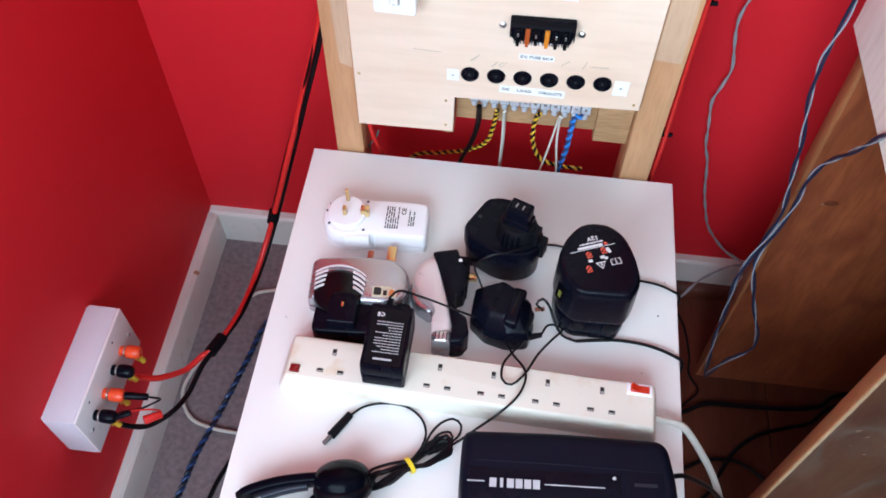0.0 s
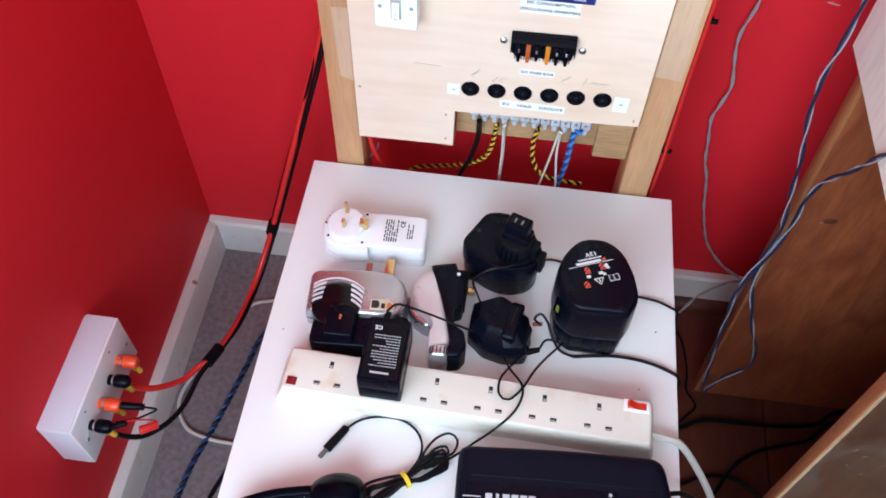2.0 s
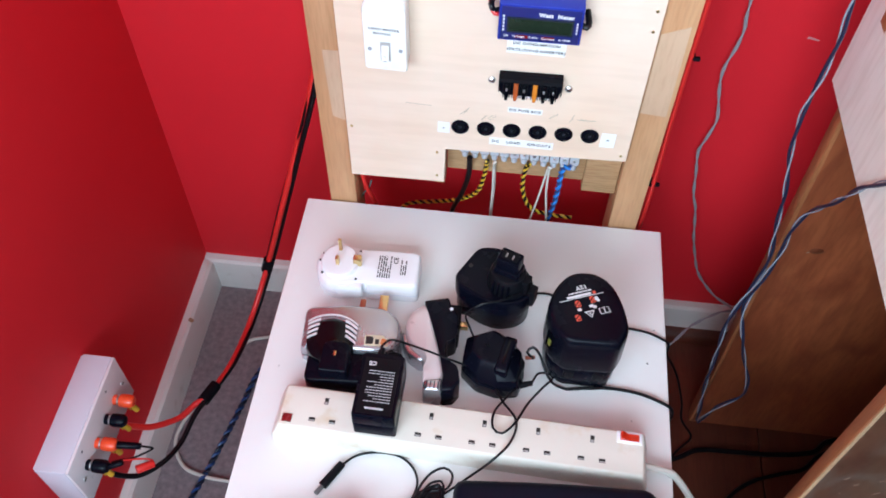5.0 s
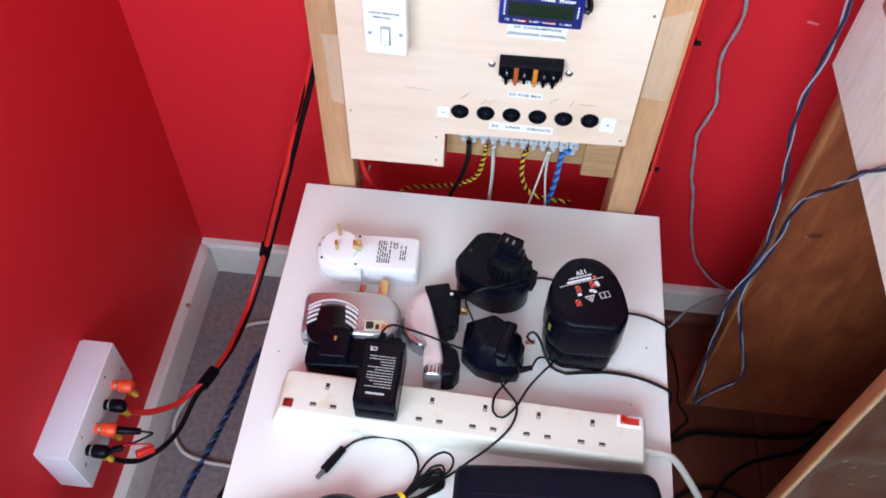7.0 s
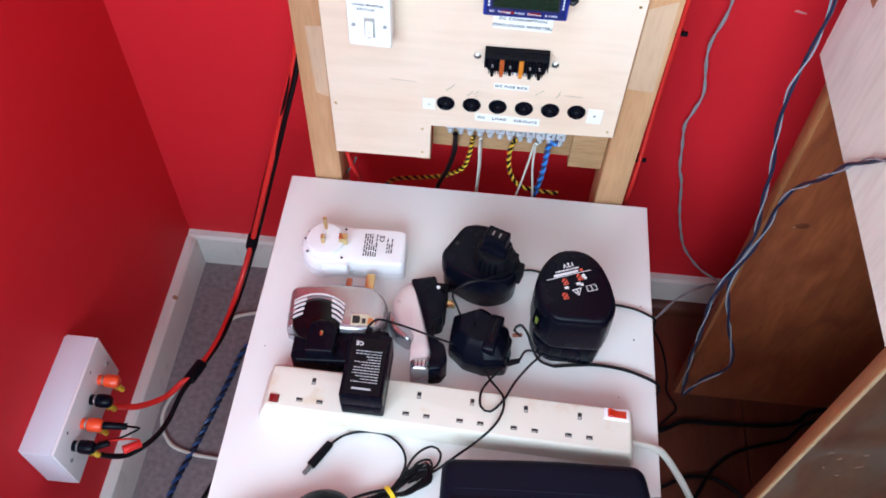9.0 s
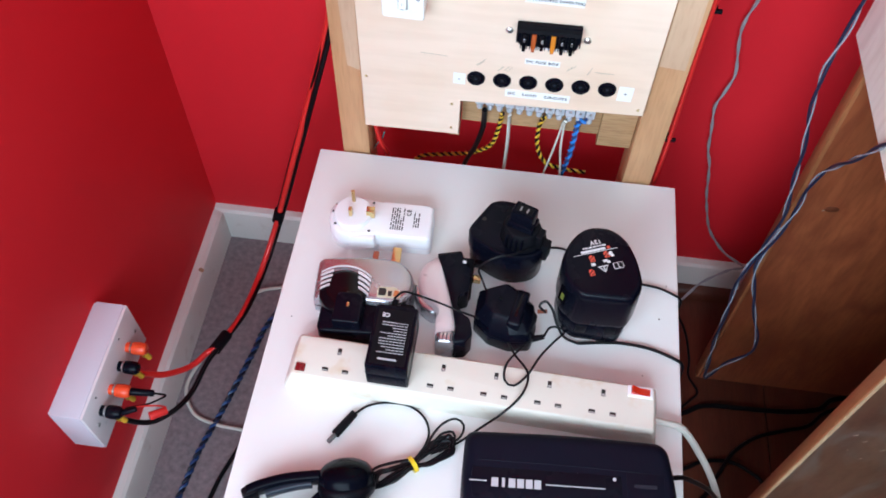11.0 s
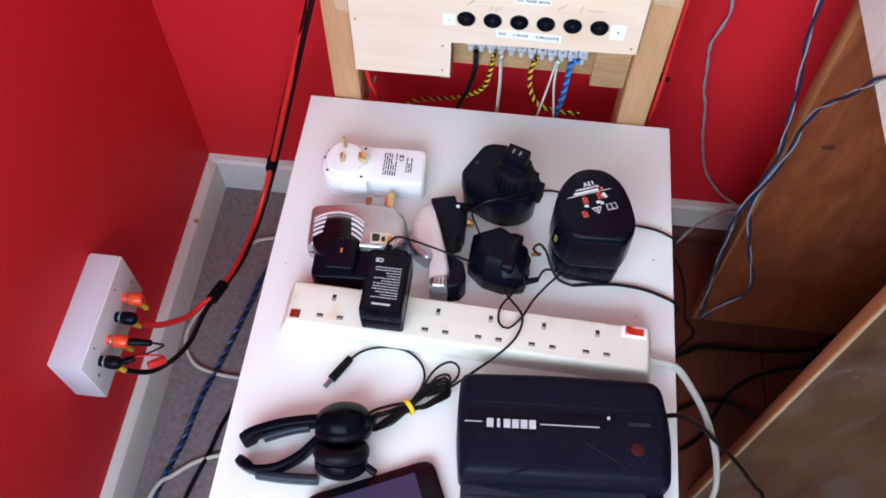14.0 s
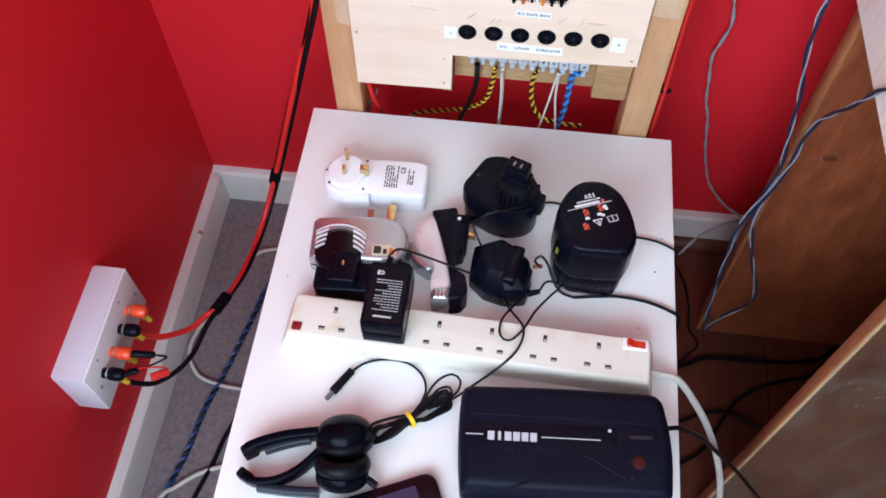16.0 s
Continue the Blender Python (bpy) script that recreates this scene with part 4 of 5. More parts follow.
def silver_charger():
    ob = thing("battery_charger", (0.098, -0.213, 0.0), "silver and black battery charger with a folding plug", "battery charger")
    M = pose(0.097, -0.206, 0, 0, 0, 1.0)
    out = rounded([(-0.0530, -0.034), (0.046, -0.032), (0.0600, -0.016), (0.0570, 0.012), (0.0400, 0.0270), (-0.005, 0.0275), (-0.0560, 0.0190)], [0.006, 0.014, 0.014, 0.016, 0.016, 0.02, 0.007], 6)
    rings = [[(x, y, z) for x, y in scaled(out, k)] for k, z in ((0.965, 0.0), (1.0, 0.004), (1.0, 0.0135), (0.985, 0.0140), (0.985, 0.0160), (1.0, 0.0165), (0.99, 0.0240), (0.962, 0.0300), (0.925, 0.0330), (0.86, 0.0342), (0.70, 0.0348))]
    part("shell", turned(loft(rings), M), SILVER, ob, smooth=50)
    part("rim", turned(prism(scaled(out, 0.992), 0.0137, 0.0163), M), GREY_BAND, ob, "dark grey seam")
    lo = rounded([(-0.0425, -0.0700), (0.0570, -0.0660), (0.0630, -0.0250), (-0.0425, -0.0230)], [0.010, 0.008, 0.004, 0.006], 5)
    part("base", turned(prism(lo, 0.0, 0.026, 0.005), M), BLACK, ob, "black plug housing")
    D = M @ pose(-0.0185, -0.0210, 0)
    dm = part("dome", turned(spin([(0.0290, 0.0), (0.0290, 0.028), (0.0280, 0.033), (0.0255, 0.036), (0.020, 0.0372), (0.0, 0.0374)], 36, False), D), BLACK_GLOSS, ob, "round glossy black plug base")

    def louvre(dy, x0, x1, w, z=0.0378, n=9):
        """A flat chromed bar bent to a shallow arc."""
        rings = []
        for k in range(n):
            x = x0 + (x1 - x0) * k / (n - 1)
            y = dy + math.sqrt(0.041 ** 2 - x * x) - 0.041
            rings.append([(x, y - w, z - 0.0008), (x, y + w, z - 0.0008), (x, y + w * 0.6, z + 0.0006), (x, y - w * 0.6, z + 0.0006)])
        return turned(loft(rings), D)
    part("chrome_louvre", louvre(0.0300, -0.0285, 0.0285, 0.0011), LOUVRE_GLINT, dm, "chromed louvre, window reflection in its colour")
    for k in range(4):
        a, b = -0.0280 + 0.0006 * k, -0.0150 - 0.0005 * k
        part("chrome_louvre", louvre(0.0255 - 0.0062 * k, a, b, 0.0017, n=5), LOUVRE_GLINT, dm, "chromed louvre, window reflection in its colour")
        part("chrome_louvre", louvre(0.0255 - 0.0062 * k, 0.0130 + 0.0010 * k, 0.0285, 0.0020, n=5), LOUVRE_GLINT, dm, "chromed louvre, window reflection in its colour")
    part("plug_block", turned(prism(rounded([(-0.0060, -0.044), (0.0250, -0.044), (0.0250, -0.006), (-0.0060, -0.006)], [0.003, 0.003, 0.010, 0.010], 5), 0.026, 0.0425, 0.002), D), BLACK, dm)
    part("pin", turned(box(0.0075, 0.0105, -0.0255, -0.0195, 0.0420, 0.0434, 0.0003), D), BRASS, dm, "brass pin end")
    for x in (0.004, 0.012):
        part("pin_hole", turned(box(x, x + 0.0045, -0.0060, -0.0030, 0.0376, 0.0383, 0.0003), D), HOLE, dm)
    B = M @ pose(0.0325, -0.0185, 0.0, 0, 0, 2)
    la = part("badge", turned(prism(rounded([(-0.0135, -0.0070), (0.0130, -0.0070), (0.0130, 0.0010), (0.0060, 0.0068), (-0.0135, 0.0060)], 0.0015, 3), 0.0325, 0.0358), B), CREAM_LABEL, ob, "cream, black and orange brand badge")
    part("badge_shape", turned(join(prism(rounded([(-0.0120, -0.0050), (-0.0035, -0.0050), (-0.0035, 0.0045), (-0.0120, 0.0045)], [0.0005, 0.003, 0.003, 0.0005], 4), 0.0356, 0.0362)), B), INK, la)
    part("badge_shape", turned(join(box(-0.0014, 0.0028, -0.0050, 0.0012, 0.0356, 0.0362)), B), INK, la)
    part("badge_spot", turned(prism(rounded([(0.0045, -0.0052), (0.0115, -0.0052), (0.0110, 0.0012), (0.0060, 0.0030)], 0.0016, 3), 0.0356, 0.0362), B), ORANGE_LABEL, la)
    pb = part("side_plug", turned(box(-0.002, 0.036, 0.024, 0.034, 0.004, 0.022, 0.003), M), GREY_BAND, ob)
    part("pin", turned(box(0.0045, 0.0110, 0.031, 0.043, 0.018, 0.0225, 0.0005), M), COPPER, pb, "brass pin")
    part("pin", turned(box(0.0270, 0.0370, 0.028, 0.049, 0.018, 0.0255, 0.0005), M), BRASS, pb, "brass pin")


def pink_charger():
    ob = thing("travel_charger", (0.196, -0.215, 0.0), "pearl pink and black travel charger with a plug head", "charger")
    pink = rounded([(0.1760, -0.1650), (0.1626, -0.1770), (0.1570, -0.1990), (0.1646, -0.2200), (0.1845, -0.2340), (0.1915, -0.2510), (0.1859, -0.2667), (0.1875, -0.2760),
                    (0.2075, -0.2770), (0.2105, -0.2592), (0.2030, -0.2297), (0.1940, -0.2028), (0.1830, -0.1660)], 0.010, 5)
    part("pink_shell", prism(pink, 0.0, 0.036, 0.010), PINK, ob, "pearl pink shell")
    blk = rounded([(0.1760, -0.1645), (0.2035, -0.1568), (0.2071, -0.1666), (0.2167, -0.1783), (0.2187, -0.1979), (0.2169, -0.2105), (0.2075, -0.2152), (0.2060, -0.2294), (0.2125, -0.2425),
                   (0.2240, -0.2490), (0.2275, -0.2638), (0.2210, -0.2745), (0.2080, -0.2770), (0.2086, -0.2592), (0.2008, -0.2297), (0.1916, -0.2028)], 0.003, 4)
    part("black_shell", prism(blk, 0.0, 0.037, 0.003), BLACK, ob, "black half shell")
    tip = rounded([(0.1870, -0.2660), (0.2090, -0.2610), (0.2085, -0.2780), (0.1885, -0.2790)], 0.004, 4)
    tp = part("tip", prism(tip, 0.002, 0.0375, 0.006), SILVER, ob, "silver striped tip")
    for k in range(4):
        part("groove", box(0.1915 + 0.0042 * k, 0.1925 + 0.0042 * k, -0.2765, -0.2675, 0.0370, 0.0380), GREY_BAND, tp)
    part("silver_clip", prism(rounded([(0.1555, -0.1990), (0.1640, -0.2130), (0.1830, -0.2200), (0.1900, -0.2330), (0.1800, -0.2380), (0.1640, -0.2280), (0.1560, -0.2120)], 0.005, 4), 0.0, 0.024, 0.004), SILVER, ob)
    ph = part("plug_head", box(0.2045, 0.2195, -0.2060, -0.1640, 0.006, 0.033, 0.002), BLACK_MATT, ob)
    part("pin", box(0.2150, 0.2300, -0.1660, -0.1600, 0.016, 0.024, 0.0005), BLACK_GLOSS, ph)
    part("pin", box(0.2185, 0.2290, -0.1885, -0.1815, 0.018, 0.026, 0.0005), BRASS, ph, "brass pin")
    part("white_dot", cyl((0.2085, -0.1735, 0.0368), (0.2085, -0.1735, 0.0376), 0.0022, seg=12), WHITE_INK, ob)


def upright_battery():
    ob = thing("drill_battery", (0.258, -0.130, 0.0), "black cordless drill battery with its contact stem up", "battery")
    c = (0.2560, -0.1345)
    a = rounded([(-0.0480, -0.0035), (-0.0255, 0.0370), (-0.0120, 0.0408), (0.0050, 0.0395), (0.0290, 0.0190), (0.0425, -0.0010), (0.0435, -0.0180), (0.0340, -0.0330), (0.0100, -0.0410), (-0.0120, -0.0370), (-0.0440, -0.0180)],
                [0.006, 0.010, 0.010, 0.014, 0.014, 0.014, 0.014, 0.016, 0.014, 0.012, 0.006], 5)
    a = [(c[0] + x, c[1] + y) for x, y in a]
    rings = [[(x, y, 0.0) for x, y in scaled(a, 0.90)], [(x, y, 0.004) for x, y in scaled(a, 0.945)], [(x, y, 0.034) for x, y in scaled(a, 0.965)], [(x, y, 0.0350) for x, y in scaled(a, 1.0)],
             [(x, y, 0.0535) for x, y in scaled(a, 1.0)], [(x, y, 0.0570) for x, y in scaled(a, 0.97)], [(x, y, 0.0580) for x, y in scaled(a, 0.92)], [(x, y, 0.0572) for x, y in scaled(a, 0.86)], [(x, y, 0.0580) for x, y in scaled(a, 0.80)]]
    part("case", loft(rings), BLACK, ob)
    S = pose(c[0] + 0.0125, c[1] - 0.0105, 0, 0, 0, -21)
    part("collar", turned(loft([[(r * math.cos(2 * math.pi * k / 24), 0.92 * r * math.sin(2 * math.pi * k / 24), z) for k in range(24)] for r, z in ((0.0235, 0.054), (0.0225, 0.070), (0.0212, 0.0800), (0.0195, 0.0835), (0.0170, 0.0845))]), S), BLACK_MATT, ob)
    s2 = rounded([(-0.0130, -0.0085), (0.0130, -0.0085), (0.0130, 0.0095), (-0.0130, 0.0095)], 0.0018, 3)
    sm = part("stem", turned(loft([[(x, y, z) for x, y in scaled(s2, k)] for z, k in ((0.080, 1.22), (0.0880, 1.18), (0.0900, 1.16), (0.0915, 1.10), (0.0920, 1.0), (0.1080, 0.98), (0.1092, 0.93))]), S), BLACK, ob)
    wl = part("contact_well", turned(box(-0.0095, 0.0095, -0.0048, 0.0058, 0.1092, 0.1102, 0.0003), S), BLACK_MATT, sm)
    for x in (-0.0042, 0.0036):
        part("contact", turned(box(x - 0.0008, x + 0.0008, -0.0030, 0.0024, 0.1098, 0.1110), S), STEEL, wl, "steel contact blade")
    for k in range(4):
        x = -0.0100 + 0.0060 * k
        part("rib", turned(box(x, x + 0.0022, -0.0225, -0.0150, 0.060, 0.0800, 0.0005), S), BLACK, sm)
    part("side_wing", turned(box(0.0190, 0.0265, -0.0070, 0.0070, 0.060, 0.0820, 0.0012), S), BLACK_MATT, sm)
    part("latch", turned(box(0.026, 0.0345, -0.004, 0.010, 0.038, 0.0640, 0.002), S), BLACK_MATT, ob)
    part("vent_hole", cyl((c[0] - 0.031, c[1] + 0.010, 0.0570), (c[0] - 0.031, c[1] + 0.010, 0.0584), 0.0026, seg=12), HOLE, ob)
    part("side_label", turned(box(-0.009, 0.009, -0.0004, 0.0004, -0.005, 0.005), pose(c[0] + 0.0285, c[1] - 0.0285, 0.018, 0, 0, 28)), GREY_BAND, ob, "grey side label")


def labelled_battery():
    ob = thing("drill_battery", (0.357, -0.200, 0.0), "black 12 volt drill battery standing upside down with printed base", "battery")
    c = (0.3560, -0.1930)
    top = rounded([(-0.0435, 0.000), (-0.037, 0.024), (-0.020, 0.0455), (0.008, 0.0475), (0.026, 0.034), (0.038, 0.008), (0.0445, -0.022), (0.033, -0.0445), (-0.0205, -0.0460), (-0.0385, -0.029)],
                  [0.010, 0.014, 0.016, 0.016, 0.014, 0.012, 0.010, 0.007, 0.008, 0.008], 6)
    top = [(c[0] + x, c[1] + y) for x, y in top]
    rings = [[(x, y, 0.0) for x, y in scaled(top, 0.88)], [(x, y, 0.005) for x, y in scaled(top, 0.94)], [(x, y, 0.038) for x, y in scaled(top, 0.96)], [(x, y, 0.0395) for x, y in scaled(top, 0.93)],
             [(x, y, 0.0425) for x, y in scaled(top, 1.01)], [(x, y, 0.047) for x, y in scaled(top, 1.015)], [(x, y, 0.068) for x, y in scaled(top, 1.01)], [(x, y, 0.088) for x, y in scaled(top, 1.0)],
             [(x, y, 0.0935) for x, y in scaled(top, 0.985)], [(x, y, 0.0975) for x, y in scaled(top, 0.955)], [(x, y, 0.0992) for x, y in scaled(top, 0.91)], [(x, y, 0.0995) for x, y in scaled(top, 0.85)]]
    part("case", loft(rings), BLACK, ob, smooth=55)
    z = 0.0996
    P = pose(0.3510, -0.1880, 0, 0, 0, 22)        # the print runs askew; read from the far side
    flat = lambda x0, x1, y0, y1: turned(box(x0, x1, y0, y1, z - 0.0002, z + 0.0002), P)
    part("rating", turned(lettering("12V", 0.0072, pose(0.0035, 0.0190, z, 0, 0, 180), 0.0002), P), WHITE_INK, ob, "white 12V print", 0)
    part("rule_line", flat(-0.0255, 0.0240, 0.0065, 0.0071), WHITE_INK, ob)
    part("brand_bar", flat(-0.0165, 0.0110, 0.0080, 0.0108), WHITE_INK, ob, "white brand bar")
    part("brand_dot", flat(0.0130, 0.0162, 0.0080, 0.0112), RED_INK, ob)
    part("small_print", turned(bars(0.0, 0.0135, z, 0.026, 0.0024, 1, 180, 1, 2, 0.3, 8), P), WHITE_INK, ob)
    for px, py in ((-0.0075, 0.0010), (0.0095, 0.0025), (-0.0135, -0.0155)):
        sy = part("symbol", turned(join(cyl((px, py, z - 0.0002), (px, py, z + 0.0002), 0.0030, seg=10), turned(box(-0.0028, 0.0028, -0.0050, -0.0024, z - 0.0002, z + 0.0002), pose(px, py, 0))), P), RED_INK, ob, "red warning symbol")
        part("symbol_cut", turned(box(-0.0036, 0.0036, -0.0006, 0.0006, 0, 0.0003), P @ pose(px, py, z, 0, 0, 40)), BLACK_MATT, sy)
        part("symbol_cut", turned(box(-0.0012, 0.0014, -0.0042, -0.0030, 0, 0.0003), P @ pose(px, py, z, 0, 0, 8)), BLACK_MATT, sy)
    for px, py, w in ((0.0135, 0.0020, 0.0026), (-0.0085, -0.0075, 0.0022), (0.0055, -0.0060, 0.0024), (0.0085, -0.0080, 0.0018), (0.0150, -0.0010, 0.0016)):
        part("symbol", turned(box(-w, w, -0.0016, 0.0016, -0.0002, 0.0002), P @ pose(px, py, z, 0, 0, 20 + 3000 * py)), WHITE_INK, ob, "small white symbol")
    def triangle(k, dz):
        return turned(loft([[(0.0, -0.0046 * k, q), (0.0056 * k, 0.0040 * k, q), (-0.0056 * k, 0.0040 * k, q)] for q in (0, 0.0003)]), P @ pose(0.0010, -0.0155, z + dz))
    ti = part("triangle", triangle(1.0, -0.0001), WHITE_INK, ob, "white warning triangle")
    part("triangle_field", triangle(0.68, 0.0001), BLACK_MATT, ti)
    part("triangle_mark", turned(box(-0.0007, 0.0007, -0.0018, 0.0018, z, z + 0.0005), P @ pose(0.0010, -0.0150, 0)), WHITE_INK, ti)
    bk = part("book_symbol", flat(0.0115, 0.0225, -0.0185, -0.0110), WHITE_INK, ob, "white outlined book symbol")
    for a in (0.0123, 0.0175):
        part("page", turned(box(a, a + 0.0042, -0.0178, -0.0117, z, z + 0.0004), P), BLACK_MATT, bk)
    part("side_label", turned(box(-0.0005, 0.0005, -0.0022, 0.0022, -0.006, 0.005), pose(c[0] - 0.0375, c[1] - 0.030, 0.070, 0, 3, 38)), GREEN_LABEL, ob, "yellow-green side label")
    part("side_plate", turned(box(-0.0004, 0.0004, -0.006, 0.006, -0.013, 0.014), pose(c[0] - 0.0372, c[1] - 0.0300, 0.072, 0, 3, 38)), BLACK_GLOSS, ob)
    for sx in (-0.012, 0.020):
        part("catch", box(c[0] + sx - 0.006, c[0] + sx + 0.006, c[1] - 0.0455, c[1] - 0.038, 0.022, 0.036, 0.0018), BLACK_MATT, ob)


def hex_adapter():
    ob = thing("plug_adapter", (0.265, -0.232, 0.0), "many-sided black power adapter lying on its back", "power adapter")
    base = rounded([(0.2265, -0.2400), (0.2282, -0.2075), (0.2605, -0.1925), (0.2785, -0.2030), (0.2945, -0.2190), (0.2965, -0.2400), (0.2915, -0.2580), (0.2680, -0.2620), (0.2440, -0.2560)], 0.003, 3)
    mid = (0.2640, -0.2290)
    ring = lambda k, z, dx=0.0, dy=0.0: [(x + dx, y + dy, z) for x, y in scaled(base, k, mid)]
    part("case", loft([ring(0.97, 0.0), ring(1.0, 0.003), ring(1.0, 0.020), ring(0.98, 0.0215), ring(0.985, 0.0225), ring(0.94, 0.033, -0.001, 0.002), ring(0.62, 0.0475, -0.004, 0.004), ring(0.56, 0.0485, -0.004, 0.004)]), BLACK, ob, smooth=22)
    A = pose(0.2745, -0.2285, 0, 0, 0, -12)
    rd = part("ridge", turned(prism(rounded([(-0.0075, -0.025), (0.0075, -0.025), (0.0075, 0.021), (-0.0075, 0.021)], 0.004, 4), 0.020, 0.0500, 0.004), A), BLACK, ob)
    part("groove", turned(box(-0.0014, 0.0014, -0.016, 0.015, 0.0494, 0.0506, 0.0004), A), BLACK_GLOSS, rd)
    part("shoulder", turned(prism(rounded([(0.006, -0.026), (0.019, -0.024), (0.022, 0.004), (0.006, 0.014)], 0.004, 4), 0.018, 0.036, 0.004), A), BLACK_MATT, ob)
    part("pin", turned(box(-0.002, 0.009, -0.0018, 0.0018, -0.0018, 0.0018, 0.0004), pose(0.2985, -0.2165, 0.020, 0, 0, 10)), COPPER, ob, "copper-coloured pin")
    part("cord_grip", cyl((0.2930, -0.2500, 0.016), (0.3060, -0.2455, 0.016), 0.0038, 0.0028, 12), BLACK_MATT, ob)


box_adapter()
energy_meter()
silver_charger()
pink_charger()
upright_battery()
labelled_battery()
hex_adapter()


# ---------------------------------------------------------------- large charger, headphones, phone
def desk_charger():
    ob = thing("battery_charger_case", (0.34, -0.45, 0.0), "large blue-black plastic universal battery charger with a hinged lid", "battery charger")
    M = pose(0.3390, -0.4225, 0, 0, 0, 3.6) @ Matrix.Diagonal((1.025, 1.03, 1.0, 1.0))

    def shell(k, f=0.0):
        return rounded([(-0.0975 + k, -0.0505 + k - f), (0.0, -0.0515 + k - f), (0.0985 - k, -0.0505 + k - f), (0.1030 - k, 0.000), (0.0955 - k, 0.0520 - k), (0.0, 0.0545 - k), (-0.1000 + k, 0.0520 - k), (-0.1025 + k, 0.000)],
                       [0.008, 0.02, 0.008, 0.05, 0.014, 0.04, 0.010, 0.05], 6)
    rings = [[(x, y, z) for x, y in shell(k, f)] for k, z, f in ((0.003, 0.0, 0.0), (0.0, 0.003, 0.001), (0.0, 0.018, 0.002), (0.0012, 0.0185, 0.002), (0.0012, 0.0193, 0.002), (0.0004, 0.0198, 0.002), (0.0, 0.030, 0.0015),
                                                                (0.0005, 0.040, 0.0005), (0.0025, 0.0450, 0.0), (0.0060, 0.0485, 0.0), (0.0100, 0.0500, 0.0), (0.0150, 0.0504, 0.0))]
    part("case", turned(loft(rings), M), NAVY_BLACK, ob)
    lip = rounded([(-0.0955, -0.0800), (0.0800, -0.0800), (0.0800, -0.0490), (-0.0955, -0.0490)], [0.008, 0.004, 0.002, 0.002], 4)
    # greyer than the case: the lip's reflected light is put into its colour
    fl = part("front_lip", turned(prism(lip, 0.0, 0.0215, 0.004), M), GREY_BAND, ob, "rounded lower front lip, reflected light in its grey")
    part("lip_groove", turned(box(-0.0900, 0.0760, -0.0625, -0.0615, 0.0210, 0.0217), M), BLACK_MATT, fl)
    part("lip_end", turned(box(0.0815, 0.0960, -0.0800, -0.0490, 0.0, 0.0195, 0.003), M), NAVY_BLACK, ob)
    z = 0.0505
    bp = part("name_strip", turned(box(-0.0925, 0.048, -0.0150, 0.0130, z - 0.001, z + 0.0004, 0.0003), M), NAME_STRIP, ob, "glossy dark plum name strip")
    part("line", turned(box(-0.0945, -0.0782, -0.0006, 0.0004, z, z + 0.0007), M), GREY_WHITE, bp, "white printed line")
    part("line", turned(box(-0.0232, 0.0325, -0.0006, 0.0004, z, z + 0.0007), M), GREY_WHITE, bp, "white printed line")
    for k in range(6):
        part("name_bar", turned(box(-0.0738 + 0.0080 * k + (0.0018 if k == 1 else 0.0), -0.0674 + 0.0080 * k - (0.0018 if k == 1 else 0.0), -0.0050, 0.0035, z, z + 0.0007), M), GREY_WHITE, bp, "pale brand block")
    part("lamp_dot", turned(cyl((0.0415, 0.0095, z - 0.001), (0.0415, 0.0095, z + 0.0008), 0.0017, seg=12), M), GREY_WHITE, ob)
    part("panel_frame", turned(box(0.0530, 0.0880, -0.0440, 0.0170, z - 0.0014, z + 0.0003, 0.0003), M), NAVY_BLACK, ob)
    part("window_bar", turned(box(0.0600, 0.0810, 0.0030, 0.0062, z, z + 0.0006), M), GREY_BAND, ob, "grey bar")
    part("button", turned(cyl((0.0673, -0.0197, z - 0.001), (0.0673, -0.0197, z + 0.0012), 0.0066, seg=8, bevel=0.0006), M), DULL_RED, ob, "dull red octagonal button")
    for x, y in ((0.0580, -0.020), (0.0870, -0.021), (0.0600, -0.034), (0.0845, -0.033), (0.0725, -0.032)):
        part("dot", turned(cyl((x, y, z - 0.001), (x, y, z + 0.0005), 0.0010, seg=8), M), GREY_BAND, ob)
    for p in ([(-0.052, -0.050, z - 0.0003), (-0.010, -0.032, z), (0.0150, -0.0165, z), (0.0200, -0.0160, z)], [(0.0200, -0.0160, z), (0.0450, -0.0300, z), (0.0640, -0.0420, z), (0.0720, -0.0500, z - 0.0003)]):
        part("lid_crease", turned(tube(p, 0.0006, 6), M), NAVY_BLACK, ob, "moulded lid crease")
    part("lid_seam", turned(tube([(-0.0870, 0.0205, z - 0.0003), (0.0, 0.0200, z - 0.0003), (0.086, 0.0175, z - 0.0003)], 0.0006, 6), M), NAVY_BLACK, ob, "fine lid seam")




